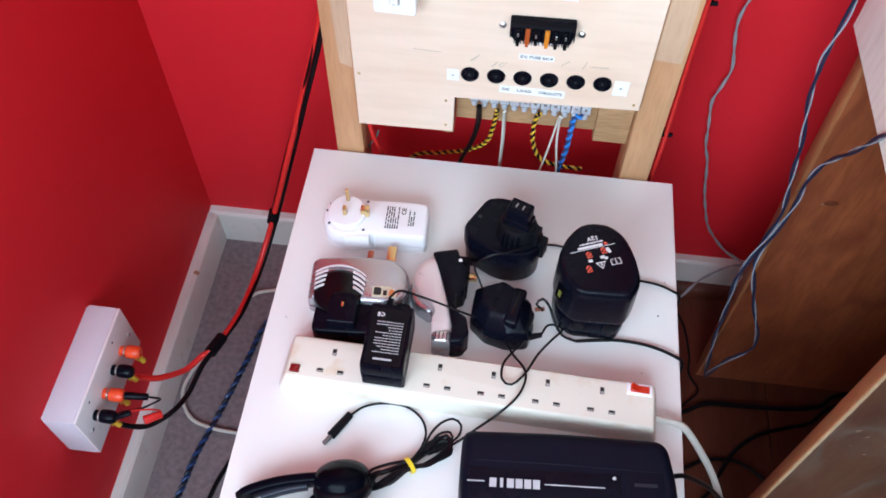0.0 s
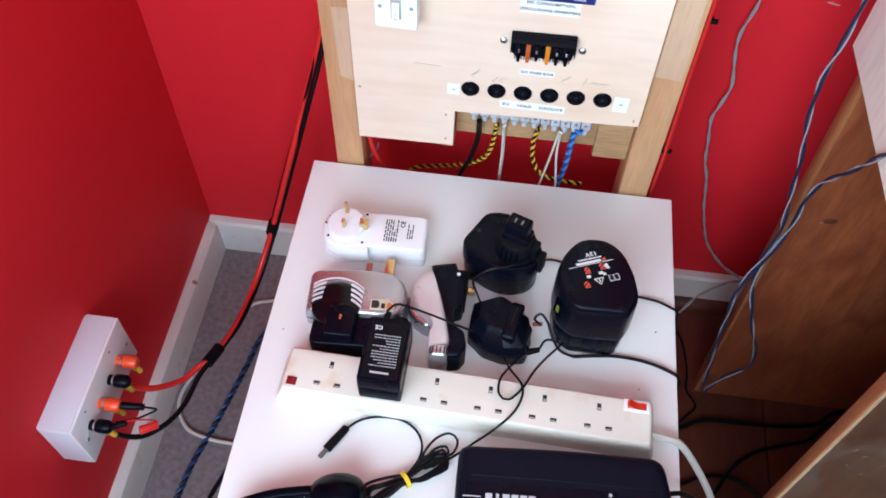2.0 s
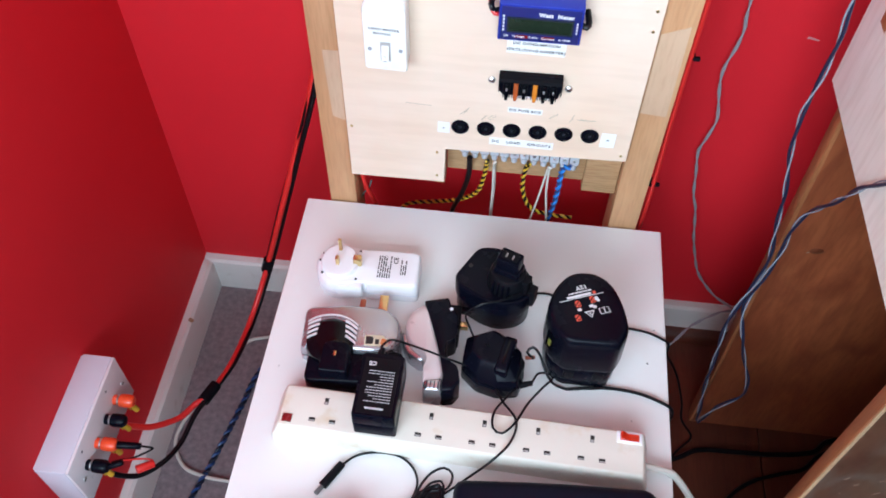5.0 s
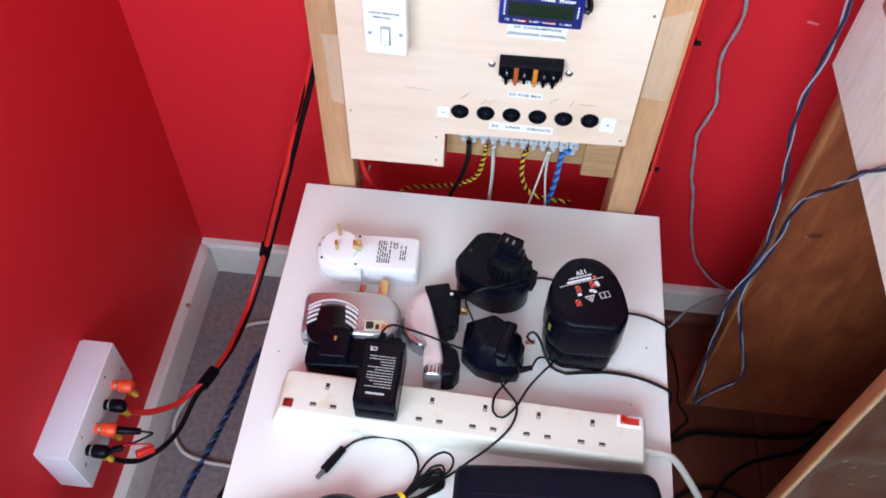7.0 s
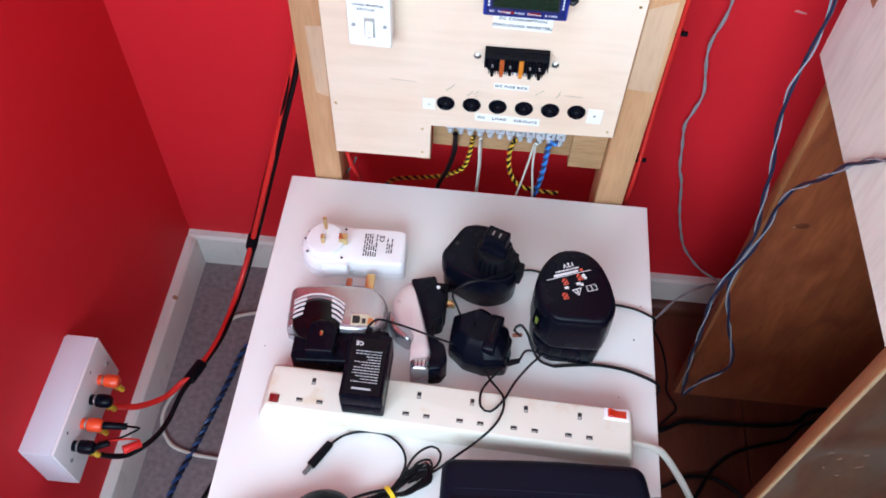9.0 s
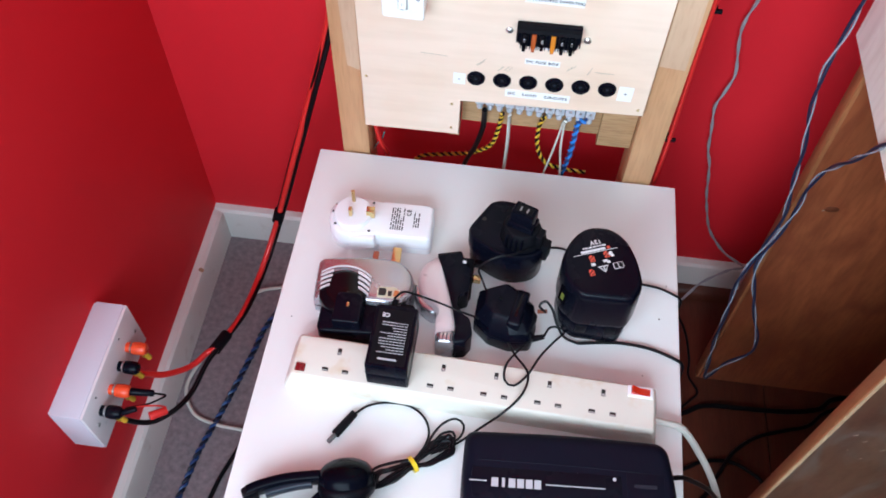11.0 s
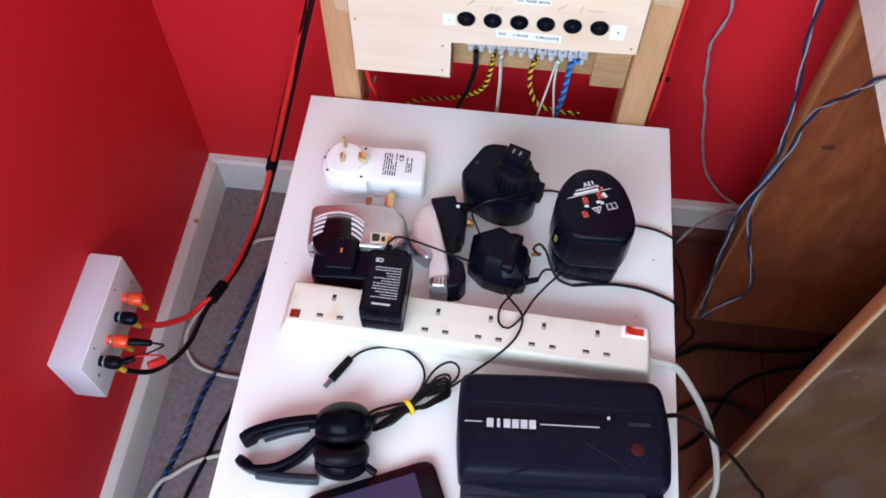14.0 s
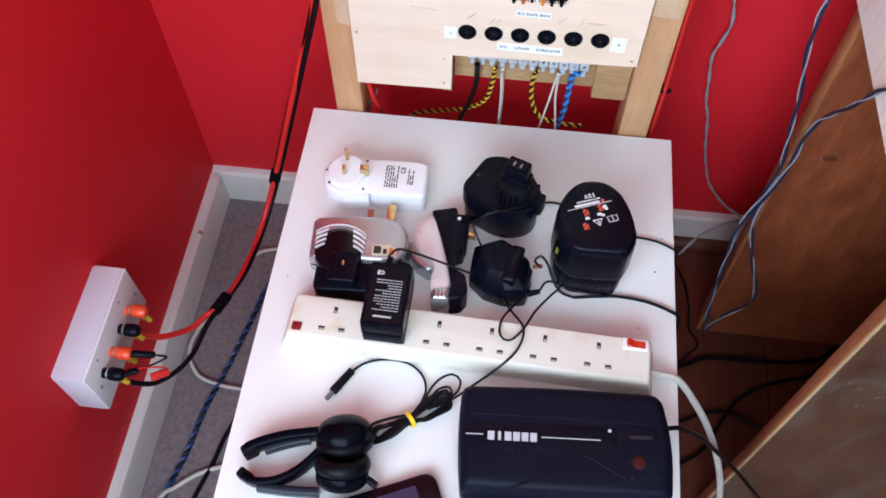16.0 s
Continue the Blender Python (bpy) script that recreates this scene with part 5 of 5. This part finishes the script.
def headphones():
    ob = thing("headphones", (0.10, -0.455, 0.0), "folded black on-ear headphones with padded cushions", "headphones")

    def cup(x, y, z, tilt, turn, r):
        m = pose(x, y, z, tilt, 0, turn)
        dome = [(r * 0.94 * math.cos(k / 6 * math.pi / 2), 0.005 + 0.013 * math.sin(k / 6 * math.pi / 2)) for k in range(7)]
        c = part("ear_cup", turned(spin([(0.0, -0.001), (r * 0.94, -0.001)] + dome[:-1] + [(0.0, 0.018)], 40, False), m), CUP_BLACK, ob, smooth=60)
        pad = [(r * 0.74 + r * 0.27 * math.cos(2 * math.pi * k / 14), -0.0085 + 0.0085 * math.sin(2 * math.pi * k / 14)) for k in range(14)]
        part("cushion", turned(spin(pad, 40), m), CUSHION, c, "padded leatherette cushion", 80)
        part("mesh", turned(cyl((0, 0, -0.008), (0, 0, -0.002), r * 0.6), m), BLACK_MATT, c)

    cup(0.1220, -0.4360, 0.027, -48, 10, 0.0285)
    cup(0.1265, -0.4735, 0.026, 128, 4, 0.0275)

    def arm(pts, w):
        path = smooth_path(pts, 0.004)
        rings = []
        for i, p in enumerate(path):
            t = (path[min(i + 1, len(path) - 1)] - path[max(i - 1, 0)]).normalized()
            side = t.cross(Vector((0, 0, 1))).normalized()
            o = rounded([(-w[0], -w[1]), (w[0], -w[1]), (w[0], w[1]), (-w[0], w[1])], min(w) * 0.8, 3)
            rings.append([p + side * a + Vector((0, 0, b)) for a, b in o])
        return loft(rings)
    part("headband", arm([(0.0270, -0.4595, 0.016), (0.0380, -0.4530, 0.017), (0.0600, -0.4440, 0.018), (0.085, -0.4382, 0.020), (0.108, -0.435, 0.023)], (0.0050, 0.011)), CUP_BLACK, ob)
    part("headband", arm([(0.0285, -0.4855, 0.012), (0.0420, -0.4900, 0.013), (0.0630, -0.4860, 0.014), (0.0840, -0.4725, 0.016), (0.101, -0.4535, 0.020)], (0.0036, 0.010)), CUP_BLACK, ob)
    part("band_pad", arm([(0.0440, -0.4930, 0.009), (0.0700, -0.4935, 0.009), (0.0920, -0.4925, 0.009), (0.1050, -0.4915, 0.010)], (0.0045, 0.007)), GREY_BAND, ob, "dark grey inner pad")
    part("hinge", turned(box(-0.009, 0.006, -0.0058, 0.0058, 0.004, 0.026, 0.003), pose(0.0305, -0.4590, 0, 0, 0, 34)), BLACK_MATT, ob)
    part("hinge", turned(box(-0.009, 0.007, -0.0050, 0.0050, 0.003, 0.021, 0.0025), pose(0.0310, -0.4850, 0, 0, 0, -26)), BLACK_MATT, ob)
    part("band_pad", arm([(0.0440, -0.4575, 0.014), (0.0600, -0.4505, 0.015), (0.0760, -0.4450, 0.016), (0.088, -0.4425, 0.018)], (0.0040, 0.006)), GREY_BAND, ob, "dark grey inner pad")
    part("slider", arm([(0.100, -0.440, 0.024), (0.110, -0.446, 0.026), (0.118, -0.454, 0.028)], (0.0060, 0.008)), BLACK_GLOSS, ob)
    part("yoke", arm([(0.140, -0.4700, 0.018), (0.1514, -0.4745, 0.014), (0.1600, -0.4785, 0.010)], (0.0035, 0.005)), BLACK, ob)


def phone():
    ob = thing("mobile_phone", (0.180, -0.507, 0.0), "black touch-screen phone lying with a dim violet screen", "phone")
    M = pose(0.1700, -0.5100, 0, 0, 0, 24)
    out = rounded([(-0.070, -0.032), (0.062, -0.032), (0.062, 0.0310), (-0.070, 0.0310)], 0.014, 6)
    part("case", turned(prism(out, 0.0, 0.011, 0.003), M), BLACK_GLOSS, ob)
    part("screen", turned(prism(rounded([(-0.056, -0.0225), (0.0405, -0.0225), (0.0405, 0.0217), (-0.056, 0.0217)], 0.001, 2), 0.0105, 0.0114), M), VIOLET_GLASS, ob, "dim violet screen")


desk_charger()
headphones()
phone()


# ---------------------------------------------------------------- leads lying on the table
def wire_bundle():
    ob = thing("coiled_lead", (0.184, -0.405, 0.0), "thin black lead coiled up under a yellow tie", "cable")
    rnd = random.Random(7)
    for k in range(7):
        j = lambda s=0.004: rnd.uniform(-s, s)
        p = [(0.184 + j(0.002), -0.405 + j(0.002), 0.006 + 0.0012 * k), (0.200 + j(), -0.385 + j(), 0.006 + abs(j(0.006))), (0.217 + j(), -0.374 + j(), 0.006 + abs(j(0.006))), (0.219 + j(), -0.388 + j(), 0.006 + abs(j(0.006))),
             (0.200 + j(), -0.403 + j(0.002), 0.007), (0.183 + j(0.002), -0.408 + j(0.002), 0.005 + 0.0012 * k), (0.165 + j(), -0.424 + j(), 0.006 + abs(j(0.006))), (0.150 + j(), -0.432 + j(), 0.006),
             (0.147 + j(), -0.420 + j(), 0.006 + abs(j(0.006))), (0.162 + j(), -0.411 + j(), 0.007), (0.182 + j(0.002), -0.404 + j(0.002), 0.007 + 0.001 * k)]
        part("loop", tube(p, 0.0016, 6), BLACK_PVC, ob)
    part("loop", tube([(0.195, -0.386, 0.010), (0.200, -0.371, 0.009), (0.209, -0.359, 0.011), (0.221, -0.353, 0.012), (0.230, -0.358, 0.010), (0.228, -0.371, 0.009), (0.214, -0.382, 0.008), (0.196, -0.393, 0.008)], 0.0013, 6), BLACK_PVC, ob)
    part("loop", tube([(0.198, -0.388, 0.010), (0.208, -0.372, 0.012), (0.220, -0.368, 0.012), (0.222, -0.378, 0.010), (0.208, -0.390, 0.009)], 0.0013, 6), BLACK_PVC, ob)
    part("tie", turned(spin([(0.0075, -0.0022), (0.0088, -0.0022), (0.0088, 0.0022), (0.0075, 0.0022)], 20), pose(0.1835, -0.4065, 0.0088, 0, 90, 40)), YELLOW_BAND, ob, "yellow tie")
    part("lead", tube([(0.113, -0.360, 0.004), (0.126, -0.3475, 0.003), (0.146, -0.341, 0.003), (0.171, -0.342, 0.003), (0.188, -0.353, 0.003), (0.195, -0.370, 0.006), (0.192, -0.388, 0.009), (0.184, -0.405, 0.010)], 0.0013, 8), BLACK_PVC, ob)
    jp = part("jack_plug", join(cyl((0.114, -0.358, 0.0048), (0.098, -0.3845, 0.0050), 0.0042, 0.0048, 16, 0.0006)), BLACK_MATT, ob, "black barrel jack plug")
    part("jack_tip", cyl((0.0985, -0.3838, 0.0050), (0.0925, -0.3935, 0.0050), 0.0025, seg=16, bevel=0.0003), NICKEL, jp, "nickel jack tip")


wire_bundle()
cable("adapter_lead", [(0.141, -0.252, 0.071), (0.150, -0.244, 0.074), (0.164, -0.240, 0.064), (0.187, -0.238, 0.050), (0.213, -0.2405, 0.040), (0.239, -0.242, 0.028), (0.262, -0.252, 0.018), (0.275, -0.281, 0.034),
                       (0.2905, -0.303, 0.0375), (0.2865, -0.327, 0.0375), (0.270, -0.346, 0.030), (0.246, -0.361, 0.012), (0.224, -0.378, 0.006), (0.200, -0.393, 0.008)], 0.0013,
      BLACK_PVC, "thin black lead of the square power adapter", seg=8)
cable("adapter_lead", [(0.306, -0.245, 0.016), (0.312, -0.232, 0.014), (0.322, -0.226, 0.006), (0.330, -0.229, 0.003), (0.318, -0.248, 0.012), (0.302, -0.280, 0.034), (0.290, -0.305, 0.0375), (0.277, -0.319, 0.0375),
                       (0.267, -0.314, 0.0375), (0.267, -0.296, 0.0375), (0.280, -0.272, 0.030), (0.292, -0.252, 0.018)], 0.0013, BLACK_PVC, "thin black lead looped over the extension lead", seg=8)
cable("adapter_lead", [(0.306, -0.217, 0.020), (0.298, -0.212, 0.024), (0.304, -0.208, 0.030), (0.313, -0.213, 0.022), (0.320, -0.224, 0.010), (0.330, -0.236, 0.003), (0.345, -0.241, 0.002)], 0.0016, BLACK_PVC, "thin black lead curled beside the adapter", seg=8)
cable("charger_lead", [(0.345, -0.241, 0.002), (0.371, -0.237, 0.003), (0.396, -0.2345, 0.003), (0.427, -0.2375, 0.003), (0.452, -0.246, 0.003), (0.4625, -0.250, -0.002), (0.4645, -0.252, -0.022), (0.455, -0.255, -0.05), (0.44, -0.26, -0.09)], 0.0019,
      BLACK_PVC, "black lead running off the table edge", seg=8)
cable("charger_lead", [(0.404, -0.152, 0.003), (0.416, -0.153, 0.003), (0.438, -0.156, 0.003), (0.455, -0.1625, 0.002), (0.4625, -0.1650, -0.002), (0.4640, -0.166, -0.022), (0.455, -0.168, -0.05), (0.44, -0.17, -0.09)], 0.0015,
      BLACK_PVC, "thin black lead running off the table edge", seg=8)
cable("charger_lead", [(0.300, -0.118, 0.002), (0.310, -0.115, 0.002), (0.321, -0.115, 0.002), (0.334, -0.120, 0.002), (0.345, -0.13, 0.002)], 0.0013, BLACK_PVC, "thin black lead between the two batteries", seg=8)
cable("charger_lead", [(0.255, -0.226, 0.053), (0.240, -0.207, 0.030), (0.230, -0.192, 0.036), (0.226, -0.187, 0.050), (0.241, -0.184, 0.068), (0.264, -0.176, 0.069), (0.285, -0.160, 0.066)], 0.0012, BLACK_PVC,
      "thin black lead lying over the drill battery", seg=8)
cable("mains_lead", [(0.432, -0.392, 0.022), (0.4433, -0.390, 0.022), (0.4590, -0.385, 0.0125), (0.4936, -0.3750, -0.0367), (0.5181, -0.3700, -0.0813), (0.5679, -0.3650, -0.1642), (0.6234, -0.3620, -0.2648), (0.6507, -0.3640, -0.3153), (0.69, -0.40, FLOOR + 0.004)], 0.0026, BLACK_PVC,
      "black mains lead of the large charger")


# ---------------------------------------------------------------- wiring round the board
def battery_cable():
    ob = thing("battery_cable", (-0.128, -0.19, -0.21), "red and black battery cable taped together, hanging from the board", "cable")
    main = [(0.040, 0.055, 0.26), (0.014, 0.050, 0.151), (-0.017, 0.050, 0.044), (-0.052, 0.045, -0.067), (-0.093, 0.030, -0.206), (-0.115, -0.030, -0.270), (-0.118, -0.120, -0.250), (-0.1310, -0.184, -0.2310)]
    red = [(x + 0.0004 - (0.0030 if z > 0 else 0.0), y + (0.0050 if z > 0 else -0.0040), z + 0.0020) for x, y, z in main] + [(-0.1450, -0.1997, -0.2340), (-0.1600, -0.2258, -0.2290), (-0.1800, -0.2528, -0.2038), (-0.1950, -0.2620, -0.1890), (-0.2050, -0.2680, -0.1740)]
    black = [(x + (0.0020 if z > 0 else 0.0046), y + (-0.0045 if z > 0 else 0.0040), z - 0.0012) for x, y, z in main] + [(-0.1370, -0.2178, -0.2239), (-0.1450, -0.2622, -0.2250), (-0.1550, -0.2951, -0.2140), (-0.1750, -0.3180, -0.2080), (-0.1900, -0.3283, -0.1927), (-0.2040, -0.3340, -0.1720)]
    part("core", tube(red, 0.0042, 10), RED_PVC, ob, "red core")
    part("core", tube(black, 0.0036, 10), BLACK_PVC, ob, "black core")
    part("core", tube([(x - 0.0040, y + 0.0035, z - 0.0005) for x, y, z in main[:5]], 0.0024, 8), BLACK_PVC, ob, "thin black core")
    for a, b in (((-0.0895, 0.0315, -0.194), (-0.096, 0.0270, -0.2165)), ((-0.1265, -0.166, -0.2370), (-0.1345, -0.196, -0.2300))):
        part("tape", cyl(a, b, 0.0086, seg=14), BLACK_MATT, ob, "black insulating tape")


battery_cable()


def banana_lead():
    ob = thing("test_lead", (-0.19, -0.30, -0.150), "thin black lead with banana plugs in the binding posts", "cable")
    part("plug", cyl((-0.1965, -0.3055, -0.1495), (-0.1680, -0.3009, -0.1563), 0.0050, 0.0044, 14, 0.0006), BLACK, ob)
    part("lead", tube([(-0.1690, -0.3010, -0.1563), (-0.1620, -0.2975, -0.1650), (-0.1585, -0.2955, -0.1720), (-0.1640, -0.3000, -0.1735), (-0.1780, -0.3118, -0.1700), (-0.1880, -0.3200, -0.1610), (-0.1930, -0.3290, -0.1480)], 0.0014, 8), BLACK_PVC, ob)
    part("plug", cyl((-0.1985, -0.3365, -0.1480), (-0.1780, -0.3293, -0.1442), 0.0042, 0.0032, 14, 0.0006), BLACK, ob)
    ro = [(-0.1800, -0.3257, -0.1460), (-0.1700, -0.3200, -0.1530), (-0.1600, -0.3144, -0.1620), (-0.1545, -0.3105, -0.1740), (-0.1550, -0.3140, -0.1765)]
    part("lead", tube(ro, 0.0012, 8), RED_PVC, ob, "thin red lead")
    part("plug", cyl((-0.1690, -0.3270, -0.1695), (-0.1520, -0.3135, -0.1759), 0.0058, 0.0050, 14, 0.001), RED_PVC, ob, "red plug")


banana_lead()


def post_cable():
    ob = thing("post_cable", (0.437, 0.03, 0.06), "red cable clipped down the side of the pine post", "cable")
    part("core", tube([(0.4350, 0.024, 0.55), (0.4352, 0.024, 0.30), (0.4356, 0.024, 0.18), (0.4376, 0.024, 0.062), (0.4372, 0.026, -0.03), (0.437, 0.035, -0.20), (0.437, 0.04, FLOOR + 0.01)], 0.0030, 10), RED_PVC, ob)
    part("core", tube([(0.4310, 0.034, 0.55), (0.4310, 0.034, 0.30), (0.4312, 0.034, 0.18), (0.4320, 0.034, 0.062), (0.4320, 0.034, -0.03), (0.442, 0.04, -0.20), (0.442, 0.045, FLOOR + 0.01)], 0.0028, 10), BLACK_PVC, ob)
    for z in (0.262, 0.062):
        part("cable_tie", join(cyl((0.4348, 0.028, z - 0.0022), (0.4348, 0.028, z + 0.0022), 0.0064, seg=12), box(0.4385, 0.4455, 0.022, 0.026, z - 0.0022, z + 0.0022, 0.0005)), BLACK_MATT, ob, "black cable tie")


post_cable()
cable("load_wire", [(0.2095, 0.005, 0.100), (0.2095, 0.010, 0.085), (0.208, 0.020, 0.050), (0.199, 0.040, -0.009), (0.186, 0.060, -0.066), (0.18, 0.07, -0.12)], 0.0034, BLACK_PVC, "black load wire below the terminal block")
twisted("load_wire", [(0.2310, 0.005, 0.097), (0.230, 0.012, 0.082), (0.227, 0.020, 0.048), (0.219, 0.030, 0.009), (0.194, 0.050, -0.033), (0.157, 0.070, -0.066), (0.120, 0.080, -0.088), (0.10, 0.085, -0.12)], 0.0017, 0.014, YELLOW_PVC, BLACK_PVC,
        "yellow and black twisted pair below the terminal block")
cable("load_wire", [(0.2400, 0.005, 0.095), (0.240, 0.015, 0.074), (0.241, 0.020, 0.029), (0.240, 0.026, -0.034), (0.24, 0.03, -0.10)], 0.0030, WHITE_PVC, "flat white wire below the terminal block", flat=0.5)
twisted("load_wire", [(0.2820, 0.005, 0.096), (0.280, 0.012, 0.088), (0.277, 0.015, 0.066), (0.279, 0.018, 0.031), (0.291, 0.020, 0.000), (0.314, 0.025, -0.016), (0.348, 0.035, -0.031)], 0.0017, 0.014, YELLOW_PVC, BLACK_PVC,
        "yellow and black twisted pair curling under the terminal block")
cable("load_wire", [(0.3060, 0.005, 0.095), (0.305, 0.012, 0.085), (0.301, 0.015, 0.043), (0.292, 0.016, -0.020), (0.28, 0.02, -0.08)], 0.0014, WHITE_PVC, "thin white wire below the terminal block")
cable("load_wire", [(0.3080, 0.004, 0.095), (0.307, 0.010, 0.085), (0.3075, 0.012, 0.044), (0.313, 0.012, -0.012), (0.315, 0.015, -0.08)], 0.0014, WHITE_PVC, "thin white wire below the terminal block")
twisted("load_wire", [(0.3310, 0.004, 0.100), (0.323, 0.010, 0.090), (0.322, 0.015, 0.057), (0.321, 0.020, 0.019), (0.317, 0.025, -0.021), (0.31, 0.03, -0.08)], 0.0020, 0.018, BLUE_PVC, NAVY_PVC, "blue and dark twisted pair below the terminal block")
cable("load_wire", [(0.055, 0.050, 0.075), (0.0665, 0.030, 0.040), (0.074, 0.024, 0.006), (0.0851, 0.030, -0.040), (0.095, 0.04, -0.10)], 0.0028, RED_PVC, "red wire behind the pine post")
cable("load_wire", [(0.080, 0.030, 0.012), (0.076, 0.030, -0.002), (0.066, 0.030, -0.020), (0.058, 0.04, -0.06)], 0.0009, TEAL_PVC, "thin teal wire behind the pine post")

twisted("bell_wire", [(0.512, 0.150, 0.42), (0.513, 0.150, 0.30), (0.5155, 0.1500, 0.2329), (0.5187, 0.1500, 0.2088), (0.5175, 0.1500, 0.1833), (0.5122, 0.1500, 0.1562), (0.5116, 0.1500, 0.1332), (0.5177, 0.1500, 0.1004), (0.5255, 0.1500, 0.0610), (0.5214, 0.1500, 0.0285),
                      (0.5165, 0.1500, 0.0), (0.5233, 0.1500, -0.0398), (0.5313, 0.1500, -0.0881), (0.5416, 0.1500, -0.1192), (0.5567, 0.1480, -0.1910), (0.5738, 0.1480, -0.2486), (0.5892, 0.1470, -0.2846), (0.6222, 0.1400, -0.3240), (0.6530, 0.1200, -0.3300),
                      (0.6204, 0.0900, -0.2990), (0.5697, 0.0500, -0.2855), (0.5383, 0.0200, -0.2988), (0.50, 0.0, -0.32)], 0.0012, 0.075, GREY_PVC, GREY_PVC, "grey twisted bell wire hanging on the red wall")
# the thinner silver strand stands for glints along the dark wire
twisted("speaker_wire", [(0.536, -0.05, 0.45), (0.5375, -0.0500, 0.3902), (0.5410, -0.0500, 0.3596), (0.5425, -0.0500, 0.3197), (0.5400, -0.0500, 0.2833), (0.5400, -0.0500, 0.2571), (0.5489, -0.0500, 0.2020), (0.5631, -0.0500, 0.1364), (0.5730, -0.0500, 0.0758), (0.5815, -0.0500, 0.0210),
                         (0.5785, -0.0550, -0.0093), (0.5690, -0.0610, -0.0500), (0.5620, -0.0680, -0.0850), (0.5630, -0.0760, -0.1320), (0.5650, -0.0900, -0.2118), (0.5745, -0.1000, -0.3060), (0.5800, -0.1000, -0.3040), (0.5926, -0.1000, -0.2652), (0.6183, -0.0950, -0.2333), (0.6180, -0.0900, -0.2000),
                         (0.6029, -0.0850, -0.1564), (0.5806, -0.0750, -0.0898), (0.5740, -0.0670, -0.0520), (0.5800, -0.0600, -0.0100), (0.5860, -0.0560, 0.0250), (0.5890, -0.0540, 0.0599), (0.5858, -0.0560, 0.0950), (0.5880, -0.0620, 0.1295), (0.5890, -0.0800, 0.1620),
                         (0.5840, -0.1287, 0.2422), (0.5838, -0.1466, 0.2730), (0.5838, -0.1783, 0.3142), (0.5838, -0.23, 0.36)], 0.0018, 0.11, INK_BLUE, GLINT_SILVER, "blue-black twisted speaker wire hung over the shelf unit, highlights as a silver strand", 0.0010)

ZF = FLOOR + 0.006
for pts, lab in (([(0.50, -0.13, ZF), (0.5759, -0.0998, ZF), (0.6136, -0.0810, ZF), (0.6694, -0.0775, ZF), (0.7436, -0.0738, ZF), (0.8000, -0.0620, ZF), (0.8253, -0.0415, ZF), (0.87, -0.03, ZF)], "thick black cable lying on the floor boards"),
                 ([(0.50, -0.30, ZF), (0.5765, -0.2598, ZF), (0.6079, -0.2333, ZF), (0.6288, -0.1983, ZF + 0.004), (0.6559, -0.1568, ZF), (0.6939, -0.1259, ZF), (0.7408, -0.1075, ZF), (0.7783, -0.0960, ZF + 0.004), (0.8084, -0.0692, ZF + 0.006), (0.850, -0.050, ZF)], "black cable curving over the floor boards"),
                 ([(0.52, -0.215, ZF), (0.5737, -0.1953, ZF), (0.6100, -0.1767, ZF), (0.6550, -0.1733, ZF), (0.6895, -0.1911, ZF), (0.7019, -0.2037, ZF), (0.75, -0.25, ZF)], "black cable beside the table leg"),
                 ([(0.49, 0.02, -0.20), (0.525, 0.020, -0.30), (0.563, 0.012, -0.37), (0.5828, -0.0120, -0.42), (0.5890, -0.0295, ZF), (0.6032, -0.0574, ZF), (0.5906, -0.0745, ZF), (0.5791, -0.0862, ZF), (0.55, -0.12, ZF)], "thin black cable hanging behind the table")):
    cable("floor_cable", pts, 0.0042 if "thick" in lab else 0.0020 if "thin" in lab else 0.0032, BLACK_PVC, lab)

ZC = FLOOR + 0.006
twisted("floor_rope_cable", [(-0.10, 0.05, ZC), (-0.135, -0.033, ZC), (-0.146, -0.089, ZC), (-0.169, -0.199, ZC), (-0.186, -0.268, ZC), (-0.195, -0.338, ZC), (-0.212, -0.413, ZC), (-0.23, -0.52, ZC)], 0.0027, 0.021, NAVY_PVC, NAVY_DARK,
        "navy and black twisted cable lying on the carpet")
cable("floor_flex", [(-0.05, 0.06, ZC), (-0.131, 0.044, ZC), (-0.174, 0.022, ZC), (-0.192, -0.046, ZC), (-0.224, -0.104, ZC), (-0.238, -0.164, ZC), (-0.213, -0.208, ZC), (-0.172, -0.222, ZC), (-0.134, -0.225, ZC), (-0.06, -0.23, ZC)], 0.0030, WHITE_PVC,
      "off-white flex looped on the carpet")
cable("floor_flex", [(-0.05, -0.33, ZC), (-0.132, -0.353, ZC), (-0.168, -0.369, ZC), (-0.196, -0.392, ZC), (-0.215, -0.416, ZC + 0.006), (-0.235, -0.50, ZC)], 0.0034, WHITE_PVC, "off-white flex crossing the carpet")
cable("floor_flex", [(-0.12, -0.24, ZC), (-0.141, -0.304, ZC), (-0.150, -0.350, ZC), (-0.165, -0.409, ZC), (-0.18, -0.50, ZC)], 0.0036, BLACK_PVC, "black cable on the carpet beside the table")
